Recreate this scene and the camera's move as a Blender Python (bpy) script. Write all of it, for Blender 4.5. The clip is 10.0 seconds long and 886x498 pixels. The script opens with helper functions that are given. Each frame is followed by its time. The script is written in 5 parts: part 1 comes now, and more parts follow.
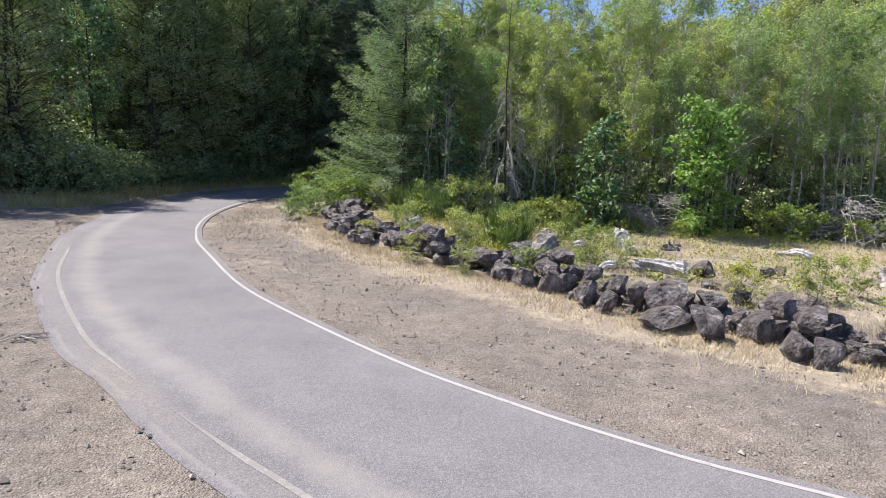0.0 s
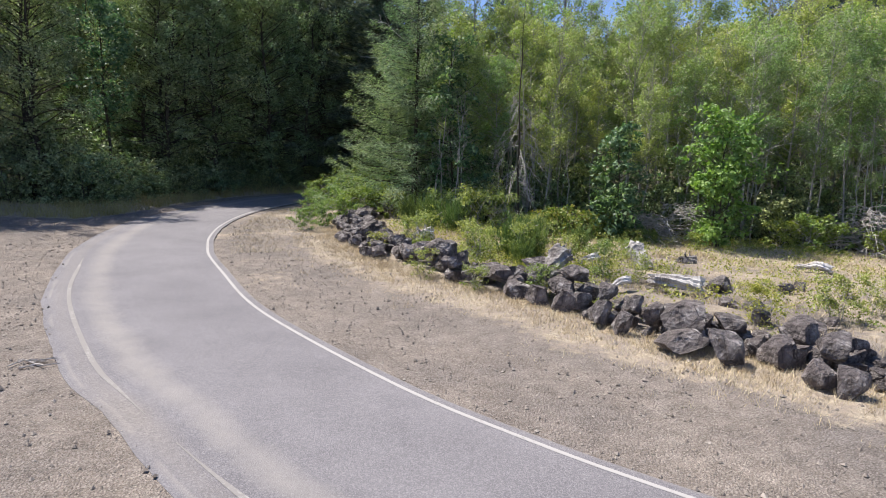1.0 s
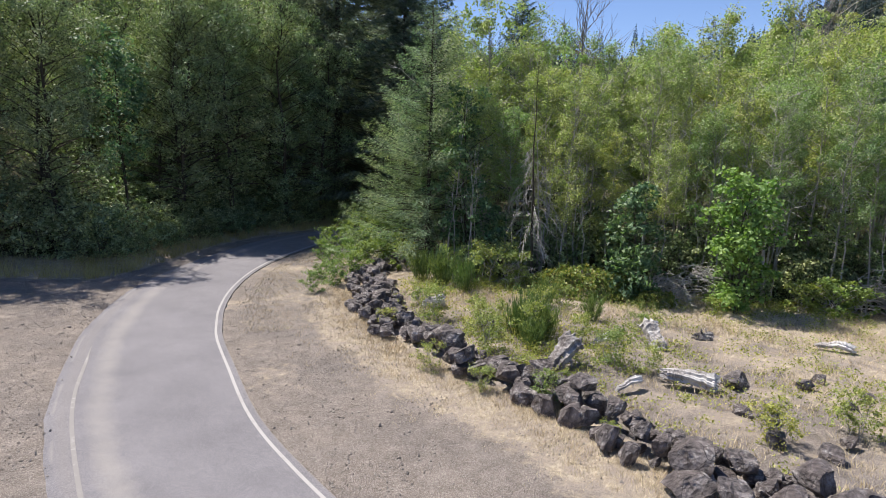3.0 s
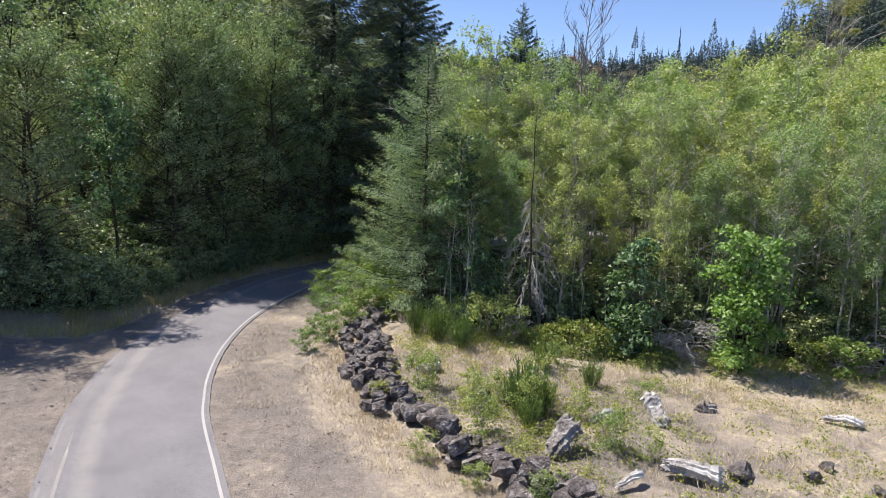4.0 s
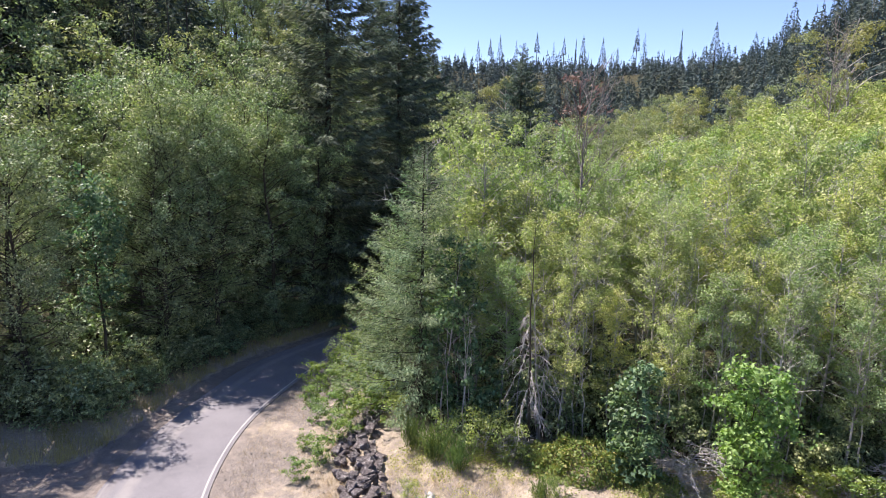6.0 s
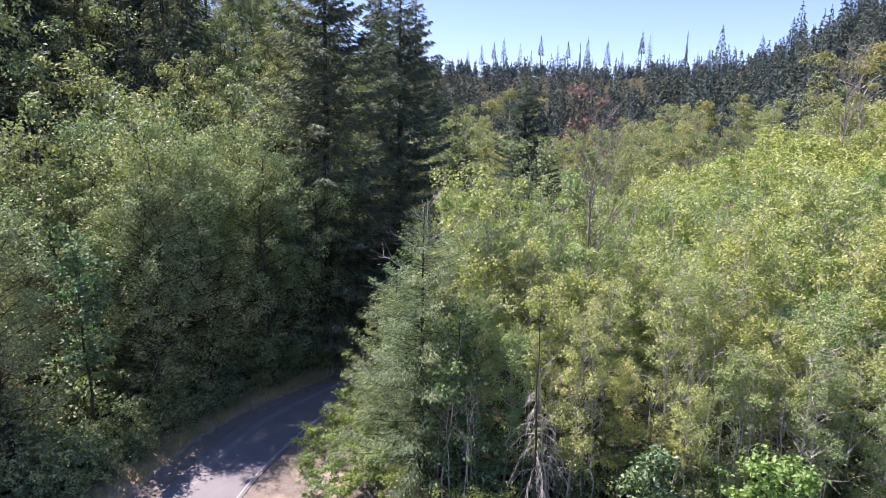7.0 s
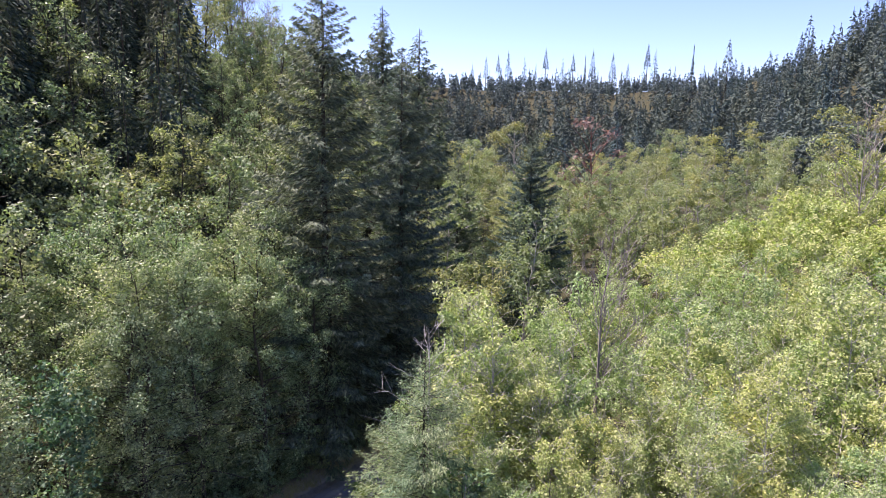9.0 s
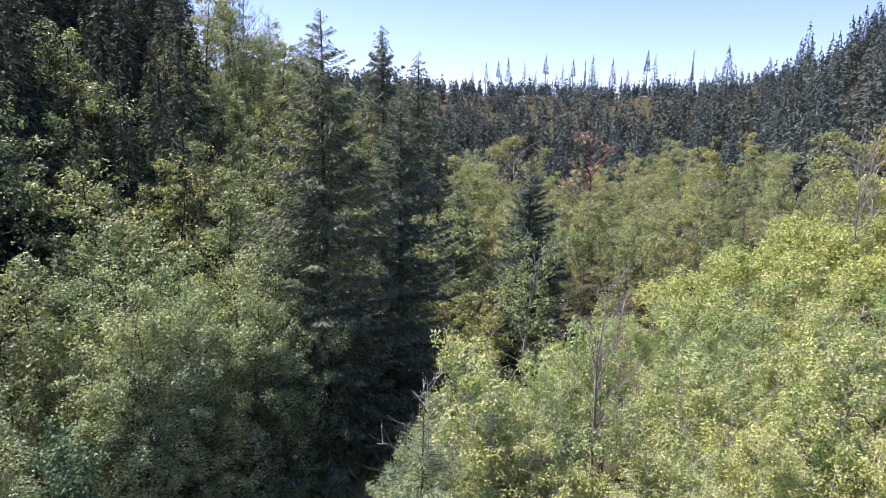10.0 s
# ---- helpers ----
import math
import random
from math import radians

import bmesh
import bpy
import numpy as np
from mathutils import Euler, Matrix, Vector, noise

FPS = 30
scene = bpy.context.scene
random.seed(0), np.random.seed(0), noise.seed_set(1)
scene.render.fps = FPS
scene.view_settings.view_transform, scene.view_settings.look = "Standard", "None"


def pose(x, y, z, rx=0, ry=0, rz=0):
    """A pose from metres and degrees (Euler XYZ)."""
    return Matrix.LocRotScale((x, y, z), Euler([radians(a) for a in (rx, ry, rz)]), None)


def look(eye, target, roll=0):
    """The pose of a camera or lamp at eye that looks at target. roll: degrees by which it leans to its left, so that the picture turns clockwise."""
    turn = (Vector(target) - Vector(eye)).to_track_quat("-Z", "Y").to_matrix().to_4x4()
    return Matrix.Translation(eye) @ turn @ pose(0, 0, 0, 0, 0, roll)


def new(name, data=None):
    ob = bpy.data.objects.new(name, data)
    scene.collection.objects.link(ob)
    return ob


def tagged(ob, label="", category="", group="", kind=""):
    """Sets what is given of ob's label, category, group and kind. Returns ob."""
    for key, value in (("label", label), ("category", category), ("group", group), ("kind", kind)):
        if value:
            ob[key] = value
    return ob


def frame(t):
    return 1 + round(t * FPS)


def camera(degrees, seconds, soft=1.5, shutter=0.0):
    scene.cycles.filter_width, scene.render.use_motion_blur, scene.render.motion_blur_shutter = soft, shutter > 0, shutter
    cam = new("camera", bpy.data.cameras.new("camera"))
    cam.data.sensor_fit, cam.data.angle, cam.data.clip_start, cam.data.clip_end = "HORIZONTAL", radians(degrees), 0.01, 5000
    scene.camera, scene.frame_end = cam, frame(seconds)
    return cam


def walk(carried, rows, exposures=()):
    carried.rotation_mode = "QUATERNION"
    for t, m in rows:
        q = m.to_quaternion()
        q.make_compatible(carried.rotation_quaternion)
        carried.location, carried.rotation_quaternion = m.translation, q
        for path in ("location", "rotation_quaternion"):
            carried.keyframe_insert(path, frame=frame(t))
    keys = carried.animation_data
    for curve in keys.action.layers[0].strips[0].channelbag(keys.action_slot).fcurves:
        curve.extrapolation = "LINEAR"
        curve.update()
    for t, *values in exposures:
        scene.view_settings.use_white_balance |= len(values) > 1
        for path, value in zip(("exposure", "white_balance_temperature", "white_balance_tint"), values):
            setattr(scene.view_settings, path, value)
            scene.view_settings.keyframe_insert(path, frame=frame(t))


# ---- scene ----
cam = camera(69.6, 10.0, soft=0.85)
METRES, EYE, TILT, LEAN, TURN = 27.0, 4.1, -9.0, -2.0, 0.0
ROWS = [
    (0.0, 0.0, 0.0, 0.0, 0.0, 0.0, 0.0),
    (0.5, 0.0022, 0.0063, 0.016, 0.37, 0.01, 0.03),
    (1.0, 0.0004, 0.0088, 0.0175, 1.12, 0.04, -0.07),
    (1.5, 0.0003, 0.0065, 0.0148, 2.21, 0.03, -0.25),
    (2.0, 0.0055, -0.0024, 0.038, 2.85, -0.09, -0.31),
    (2.5, 0.012, 0.0028, 0.0821, 3.02, -0.27, -0.29),
    (4.0, 0.0255, 0.0525, 0.2344, 3.19, -0.61, 0.02),
    (4.5, 0.0251, 0.0476, 0.2753, 3.14, -0.6, -0.0),
    (5.0, 0.027, 0.0438, 0.3275, 2.94, -0.86, 0.03),
    (5.5, 0.0309, 0.0643, 0.387, 3.09, -1.06, 0.09),
    (7.0, 0.035, 0.1578, 0.5729, 3.64, -1.44, 0.27),
    (7.5, 0.0329, 0.1906, 0.6356, 3.8, -1.45, 0.27),
    (8.0, 0.0311, 0.2217, 0.7002, 3.91, -1.41, 0.24),
    (8.5, 0.0312, 0.2389, 0.7644, 3.97, -1.38, 0.21),
    (9.0, 0.0347, 0.2343, 0.8238, 4.02, -1.4, 0.27),
    (9.5, 0.0392, 0.2231, 0.8826, 4.08, -1.44, 0.34),
    (10.0, 0.0424, 0.2158, 0.9325, 4.1, -1.48, 0.43),
]

EXPOSURES = [(0.0, 1.0, 6500, 10), (1.0, 0.9, 6500, 10), (2.5, 0.82, 6500, 10), (4.5, 1.04, 6500, 11), (5.5, 1.26, 6500, 14), (7.0, 1.45, 6500, 26), (8.5, 1.55, 6500, 28), (10.0, 1.46, 6500, 28)]
walk(cam, [(t, pose(0, 0, EYE, TILT, LEAN, TURN) @ pose(METRES * x, METRES * y, METRES * z, 90 + pitch, roll, yaw)) for t, x, y, z, yaw, pitch, roll in ROWS], EXPOSURES)

# ---- light: high summer sun from ahead and to the left, clear sky ----
SUN_WAY = Vector((-0.52, 0.22, 1.0)).normalized()
world = bpy.data.worlds.new("sky")
scene.world = world
world.use_nodes = True
wn = world.node_tree.nodes
sky = wn.new("ShaderNodeTexSky")
sky.sky_type = "NISHITA"
sky.sun_disc = False
sky.sun_elevation = math.asin(SUN_WAY.z)
sky.sun_rotation = math.atan2(SUN_WAY.x, SUN_WAY.y)
sky.air_density, sky.dust_density, sky.ozone_density = 1.0, 0.2, 1.6
sky.altitude = 1500
wn["Background"].inputs["Strength"].default_value = 0.085
tint = wn.new("ShaderNodeMix")
tint.data_type, tint.blend_type = "RGBA", "MULTIPLY"
tint.inputs[0].default_value = 1.0
tint.inputs[7].default_value = (0.86, 0.89, 1.06, 1.0)
world.node_tree.links.new(sky.outputs["Color"], tint.inputs[6])
world.node_tree.links.new(tint.outputs[2], wn["Background"].inputs["Color"])
sun = new("sun", bpy.data.lights.new("sun", "SUN"))
sun.data.energy, sun.data.angle, sun.data.color = 4.7, radians(0.53), (1.0, 0.94, 0.86)
sun.matrix_world = look(SUN_WAY * 50, (0, 0, 0))


# ---- materials ----
class Shade:
    """A node material under construction."""

    def __init__(self, name, rough=0.9, spec=0.3):
        self.mat = bpy.data.materials.new(name)
        self.mat.use_nodes = True
        self.nodes, self.links = self.mat.node_tree.nodes, self.mat.node_tree.links
        self.bsdf = self.nodes["Principled BSDF"]
        self.bsdf.inputs["Roughness"].default_value = rough
        self.bsdf.inputs["Specular IOR Level"].default_value = spec

    def put(self, value, socket):
        if hasattr(value, "node"):
            self.links.new(value, socket)
        elif isinstance(value, (tuple, list)):
            socket.default_value = (*value, 1.0) if len(value) == 3 and len(socket.default_value) == 4 else value
        else:
            socket.default_value = value

    def coords(self):
        return self.nodes.new("ShaderNodeTexCoord").outputs["Object"]

    def world_place(self):
        return self.nodes.new("ShaderNodeNewGeometry").outputs["Position"]

    def noise(self, where, scale, detail=5.0, rough=0.6):
        n = self.nodes.new("ShaderNodeTexNoise")
        n.inputs["Scale"].default_value, n.inputs["Detail"].default_value, n.inputs["Roughness"].default_value = scale, detail, rough
        self.links.new(where, n.inputs["Vector"])
        return n.outputs["Fac"]

    def cells(self, where, scale, out="Color", feature="F1"):
        n = self.nodes.new("ShaderNodeTexVoronoi")
        n.feature = feature
        n.inputs["Scale"].default_value = scale
        self.links.new(where, n.inputs["Vector"])
        return n.outputs[out]

    def ramp(self, fac, *stops):
        n = self.nodes.new("ShaderNodeValToRGB")
        el = n.color_ramp.elements
        while len(el) < len(stops):
            el.new(0.5)
        for e, (p, c) in zip(el, stops):
            e.position = p
            e.color = (*c, 1.0) if isinstance(c, (tuple, list)) else (c, c, c, 1.0)
        self.links.new(fac, n.inputs["Fac"])
        return n.outputs["Color"]

    def mix(self, fac, a, b, blend="MIX"):
        n = self.nodes.new("ShaderNodeMix")
        n.data_type, n.blend_type = "RGBA", blend
        self.put(fac, n.inputs[0])
        self.put(a, n.inputs[6])
        self.put(b, n.inputs[7])
        return n.outputs[2]

    def sums(self, op, a, b=0.5, clamp=False):
        n = self.nodes.new("ShaderNodeMath")
        n.operation, n.use_clamp = op, clamp
        self.put(a, n.inputs[0])
        self.put(b, n.inputs[1])
        return n.outputs[0]

    def attribute(self, name):
        n = self.nodes.new("ShaderNodeAttribute")
        n.attribute_name = name
        return n.outputs["Fac"]

    def island(self):
        return self.nodes.new("ShaderNodeNewGeometry").outputs["Random Per Island"]

    def object_random(self):
        return self.nodes.new("ShaderNodeObjectInfo").outputs["Random"]

    def bump(self, height, strength=0.5, distance=0.02):
        n = self.nodes.new("ShaderNodeBump")
        n.inputs["Strength"].default_value, n.inputs["Distance"].default_value = strength, distance
        self.links.new(height, n.inputs["Height"])
        self.links.new(n.outputs["Normal"], self.bsdf.inputs["Normal"])

    def colour(self, value):
        self.put(value, self.bsdf.inputs["Base Color"])
        return self.mat


def leaf_material(name, dark, mid, light, through_share=0.4, through_tint=(1.25, 1.15, 0.5), tree_hue=0.25, spec=0.35, rough=0.5):
    """Leaves that let light through, each leaf and each tree a little different."""
    s = Shade(name, rough, spec)
    per_leaf = s.ramp(s.island(), (0.0, dark), (0.55, mid), (1.0, light))
    per_tree = s.ramp(s.object_random(), (0.0, (0.70, 0.82, 0.86)), (0.3, (0.86, 0.98, 0.95)), (0.6, (1.0, 1.0, 1.0)), (1.0, (1.16, 1.10, 0.88)))
    col = s.mix(tree_hue * 4 if tree_hue < 0.25 else 1.0, per_leaf, per_tree, "MULTIPLY")
    patch = s.noise(s.world_place(), 0.22, 3, 0.6)
    col = s.mix(0.8, col, s.ramp(patch, (0.32, (0.74, 0.90, 0.92)), (0.5, (1.0, 1.0, 1.0)), (0.68, (1.16, 1.08, 0.92))), "MULTIPLY")
    s.colour(col)
    t = s.nodes.new("ShaderNodeBsdfTranslucent")
    s.put(s.mix(1.0, col, through_tint, "MULTIPLY"), t.inputs["Color"])
    m = s.nodes.new("ShaderNodeMixShader")
    m.inputs[0].default_value = through_share
    s.links.new(s.bsdf.outputs[0], m.inputs[1])
    s.links.new(t.outputs[0], m.inputs[2])
    s.links.new(m.outputs[0], s.nodes["Material Output"].inputs["Surface"])
    return s.mat


def ground_material():
    s = Shade("gravel_and_dry_grass", 0.95, 0.15)
    p = s.world_place()
    big, mid, fine = s.noise(p, 0.35, 4), s.noise(p, 2.2, 5), s.noise(p, 22, 4)
    stone = s.cells(p, 40.0, "Color")
    gravel = s.ramp(mid, (0.28, (0.150, 0.129, 0.118)), (0.5, (0.240, 0.210, 0.194)), (0.72, (0.36, 0.32, 0.295)))
    gravel = s.mix(0.45, gravel, s.ramp(stone, (0.0, (0.05, 0.043, 0.038)), (0.5, (0.205, 0.178, 0.157)), (1.0, (0.50, 0.455, 0.415))), "MIX")
    coarse = s.cells(p, 17.0, "Color")
    gravel = s.mix(s.ramp(coarse, (0.66, 0.0), (0.78, 0.5)), gravel, s.ramp(s.noise(p, 30, 2), (0.3, (0.09, 0.078, 0.07)), (0.7, (0.38, 0.345, 0.315))))
    gravel = s.mix(0.75, gravel, s.ramp(big, (0.3, (0.72, 0.71, 0.71)), (0.7, (1.15, 1.1, 1.02))), "MULTIPLY")
    straw = s.ramp(s.noise(p, 7.0, 6, 0.75), (0.28, (0.22, 0.178, 0.135)), (0.5, (0.42, 0.35, 0.262)), (0.72, (0.64, 0.55, 0.415)))
    straw = s.mix(s.ramp(mid, (0.38, 0.0), (0.62, 0.85)), straw, (0.30, 0.252, 0.216))
    # dark forest floor, also serving as painted tree shade on the bank
    litter_and_shade = s.ramp(s.noise(p, 9.0, 6, 0.7), (0.25, (0.022, 0.022, 0.012)), (0.75, (0.075, 0.07, 0.035)))
    edge = s.sums("ADD", s.attribute("grass"), s.sums("MULTIPLY", s.sums("SUBTRACT", s.noise(p, 1.6, 6, 0.7), 0.5), 1.3))
    col = s.mix(s.ramp(edge, (0.35, 0.0), (0.62, 1.0)), gravel, straw)
    col = s.mix(s.attribute("forest"), col, litter_and_shade)
    height = s.sums("ADD", s.sums("MULTIPLY", s.cells(p, 34.0, "Distance"), -0.6), s.sums("ADD", fine, s.sums("MULTIPLY", mid, 1.5)))
    s.bump(height, 0.9, 0.06)
    return s.colour(col)


def asphalt_material():
    s = Shade("worn_asphalt", 0.85, 0.3)
    p = s.world_place()
    speck = s.cells(p, 62.0, "Color")
    base = s.ramp(s.noise(p, 0.6, 5, 0.65), (0.3, (0.120, 0.114, 0.125)), (0.7, (0.200, 0.190, 0.202)))
    base = s.mix(0.44, base, s.ramp(speck, (0.0, (0.06, 0.055, 0.06)), (0.5, (0.165, 0.155, 0.163)), (1.0, (0.36, 0.345, 0.35))))
    dusty = s.sums("ADD", s.attribute("dust"), s.sums("MULTIPLY", s.sums("SUBTRACT", s.noise(p, 1.1, 6, 0.7), 0.5), 0.9))
    col = s.mix(s.ramp(dusty, (0.25, 0.0), (0.9, 0.9)), base, (0.262, 0.243, 0.23))
    col = s.mix(s.ramp(s.attribute("grit"), (0.1, 0.0), (1.0, 0.9)), col, s.ramp(s.noise(p, 26.0, 4, 0.8), (0.3, (0.10, 0.088, 0.078)), (0.5, (0.215, 0.19, 0.17)), (0.7, (0.36, 0.325, 0.29))))
    patch = s.cells(p, 0.9, "Distance", "DISTANCE_TO_EDGE")
    col = s.mix(s.ramp(s.sums("ADD", patch, s.sums("MULTIPLY", s.noise(p, 3.0, 3), 0.02)), (0.004, 0.35), (0.014, 0.0)), col, (0.12, 0.115, 0.115))
    s.bump(s.sums("ADD", s.cells(p, 75.0, "Distance"), s.noise(p, 40, 3)), 0.5, 0.01)
    return s.colour(col)


def line_material(name, wear):
    s = Shade(name, 0.7, 0.3)
    p = s.world_place()
    worn = s.sums("ADD", s.sums("MULTIPLY", s.noise(p, 11.0, 6, 0.75), 0.6), s.sums("MULTIPLY", s.noise(p, 0.7, 3, 0.6), 0.4))
    return s.colour(s.mix(s.ramp(worn, (0.52 - wear, 0.1), (0.66 - wear, 0.92)), (0.37, 0.352, 0.34), (0.20, 0.186, 0.178)))


def rock_material():
    s = Shade("dark_basalt", 0.55, 0.5)
    p = s.coords()
    col = s.ramp(s.noise(p, 2.2, 6, 0.65), (0.34, (0.025, 0.021, 0.022)), (0.50, (0.13, 0.110, 0.108)), (0.70, (0.40, 0.36, 0.35)))
    col = s.mix(s.ramp(s.object_random(), (0.0, 0.0), (1.0, 0.35)), col, (0.13, 0.10, 0.09))
    lichen = s.ramp(s.noise(p, 3.1, 8, 0.75), (0.56, 0.0), (0.64, 0.85))
    col = s.mix(lichen, col, (0.44, 0.42, 0.40))
    crack = s.cells(p, 2.6, "Distance", "DISTANCE_TO_EDGE")
    col = s.mix(s.ramp(s.sums("ADD", crack, s.sums("MULTIPLY", s.noise(p, 9.0, 4), 0.05)), (0.028, 0.8), (0.05, 0.0)), col, (0.02, 0.017, 0.016))
    s.bump(s.sums("ADD", s.noise(p, 5.0, 8, 0.75), s.sums("MULTIPLY", s.cells(p, 9.0, "Distance"), 0.5)), 1.0, 0.12)
    return s.colour(col)


def wood_material(name, dark, mid, light, grain=6.0, bleach=0.0):
    s = Shade(name, 0.85, 0.25)
    p = s.coords()
    stretch = s.nodes.new("ShaderNodeMapping")
    stretch.inputs["Scale"].default_value = (1.0, 1.0, 0.15)
    s.links.new(p, stretch.inputs["Vector"])
    g = s.noise(stretch.outputs["Vector"], grain, 7, 0.7)
    col = s.ramp(g, (0.3, dark), (0.5, mid), (0.72, light))
    if bleach:
        col = s.mix(s.ramp(s.noise(p, 1.7, 4), (0.42, 0.0), (0.6, bleach)), col, (0.58, 0.56, 0.54))
    col = s.mix(0.6, col, s.ramp(s.object_random(), (0.0, 0.75), (1.0, 1.2)), "MULTIPLY")
    s.bump(g, 0.9, 0.03)
    return s.colour(col)


def plain_variation(name, dark, light, scale, rough=0.9):
    s = Shade(name, rough, 0.25)
    col = s.mix(0.6, s.ramp(s.noise(s.world_place(), scale, 5, 0.7), (0.3, dark), (0.7, light)), s.ramp(s.island(), (0.0, 0.55), (1.0, 1.35)), "MULTIPLY")
    return s.colour(col)


M_GROUND, M_ASPHALT, M_LINE, M_ROCK = ground_material(), asphalt_material(), line_material("white_road_paint", 0.0), rock_material()
M_FADED = line_material("faded_dusty_road_paint", 0.18)
M_BARK = wood_material("grey_alder_bark", (0.15, 0.135, 0.12), (0.34, 0.315, 0.285), (0.55, 0.53, 0.50))
M_DARK_BARK = wood_material("dark_mossy_bark", (0.025, 0.022, 0.015), (0.06, 0.05, 0.038), (0.12, 0.10, 0.075))
M_DEAD = wood_material("bleached_dead_branches", (0.20, 0.18, 0.165), (0.38, 0.35, 0.33), (0.56, 0.53, 0.50))
M_TWIG = wood_material("grey_brown_bare_twigs", (0.13, 0.11, 0.10), (0.22, 0.19, 0.175), (0.33, 0.30, 0.28))
M_RED_DEAD = wood_material("reddish_dead_branches", (0.10, 0.05, 0.04), (0.18, 0.09, 0.075), (0.27, 0.15, 0.13))
M_LOG = wood_material("weathered_driftwood", (0.10, 0.088, 0.08), (0.30, 0.275, 0.26), (0.52, 0.495, 0.475), 17.0, 0.9)
M_OLD_LOG = wood_material("dark_rotting_wood", (0.03, 0.026, 0.024), (0.12, 0.105, 0.10), (0.30, 0.28, 0.27), 15.0, 0.35)
M_STRAW = plain_variation("dry_straw_grass", (0.42, 0.33, 0.21), (0.74, 0.635, 0.44), 1.3)
M_RANK = plain_variation("rank_olive_grass", (0.20, 0.185, 0.06), (0.52, 0.44, 0.20), 0.6)
M_PEBBLE = plain_variation("grey_brown_stones", (0.16, 0.13, 0.11), (0.36, 0.32, 0.28), 3.0)
L_ALDER = leaf_material("alder_leaves", (0.215, 0.23, 0.11), (0.37, 0.385, 0.185), (0.52, 0.52, 0.27), 0.40, (0.82, 1.2, 0.38), 0.25, 0.32, 0.5)
L_VALLEY = leaf_material("pale_valley_leaves", (0.19, 0.205, 0.105), (0.275, 0.30, 0.155), (0.37, 0.39, 0.215), 0.42, (1.1, 1.15, 0.6))
L_BROAD = leaf_material("broad_dark_leaves", (0.11, 0.135, 0.075), (0.25, 0.29, 0.155), (0.47, 0.50, 0.30), 0.27, (0.9, 1.2, 0.45), 0.25, 0.32, 0.5)
L_MAPLE = leaf_material("maple_leaves", (0.09, 0.17, 0.06), (0.17, 0.285, 0.11), (0.28, 0.40, 0.19), 0.42, (1.1, 1.25, 0.5))
L_FIR = leaf_material("fir_needles", (0.055, 0.072, 0.058), (0.112, 0.142, 0.110), (0.21, 0.245, 0.18), 0.24, (1.0, 1.1, 0.7), 0.25, 0.25, 0.65)
L_CEDAR = leaf_material("young_fir_needles", (0.09, 0.13, 0.075), (0.215, 0.27, 0.16), (0.39, 0.45, 0.28), 0.38, (0.9, 1.15, 0.6), 0.0, 0.25, 0.65)
L_TEAL = leaf_material("blue_green_leaves", (0.05, 0.095, 0.06), (0.11, 0.185, 0.11), (0.24, 0.33, 0.21), 0.35, (1.0, 1.25, 0.6))
L_SHRUB = leaf_material("shrub_leaves", (0.14, 0.18, 0.055), (0.30, 0.345, 0.11), (0.48, 0.50, 0.20), 0.45)
L_YELLOW = leaf_material("yellowing_leaves", (0.13, 0.175, 0.045), (0.26, 0.325, 0.085), (0.42, 0.46, 0.15), 0.42)
L_GREEN = leaf_material("fresh_green_leaves", (0.10, 0.16, 0.05), (0.19, 0.28, 0.09), (0.32, 0.41, 0.16), 0.45)
L_BRAMBLE = leaf_material("bramble_leaves", (0.09, 0.15, 0.04), (0.17, 0.25, 0.08), (0.33, 0.31, 0.13), 0.38)
L_BROOM = leaf_material("broom_stems", (0.07, 0.12, 0.035), (0.14, 0.21, 0.065), (0.24, 0.31, 0.11), 0.30)
# blue of the distant air is mixed into these needle colours
L_FAR = leaf_material("hazy_far_needles", (0.055, 0.078, 0.084), (0.082, 0.110, 0.112), (0.116, 0.146, 0.138), 0.16, (1, 1, 1), 0.25, 0.15, 0.8)
# fir needles darkened in colour to stand for the hillside's deep shade
L_SHADED = leaf_material("shade_dark_fir_needles", (0.03, 0.04, 0.032), (0.065, 0.08, 0.06), (0.13, 0.15, 0.11), 0.18, (1, 1, 0.8), 0.25, 0.15, 0.8)
L_HILL = leaf_material("hillside_leaves", (0.11, 0.13, 0.07), (0.225, 0.25, 0.135), (0.40, 0.42, 0.25), 0.36, (1.0, 1.15, 0.6), 0.25, 0.3, 0.5)
L_OLIVE = leaf_material("olive_gold_leaves", (0.20, 0.19, 0.085), (0.30, 0.285, 0.13), (0.42, 0.39, 0.20), 0.4)
L_RED = leaf_material("withered_red_leaves", (0.15, 0.10, 0.09), (0.25, 0.16, 0.14), (0.34, 0.24, 0.20), 0.25, (1.1, 0.9, 0.8))


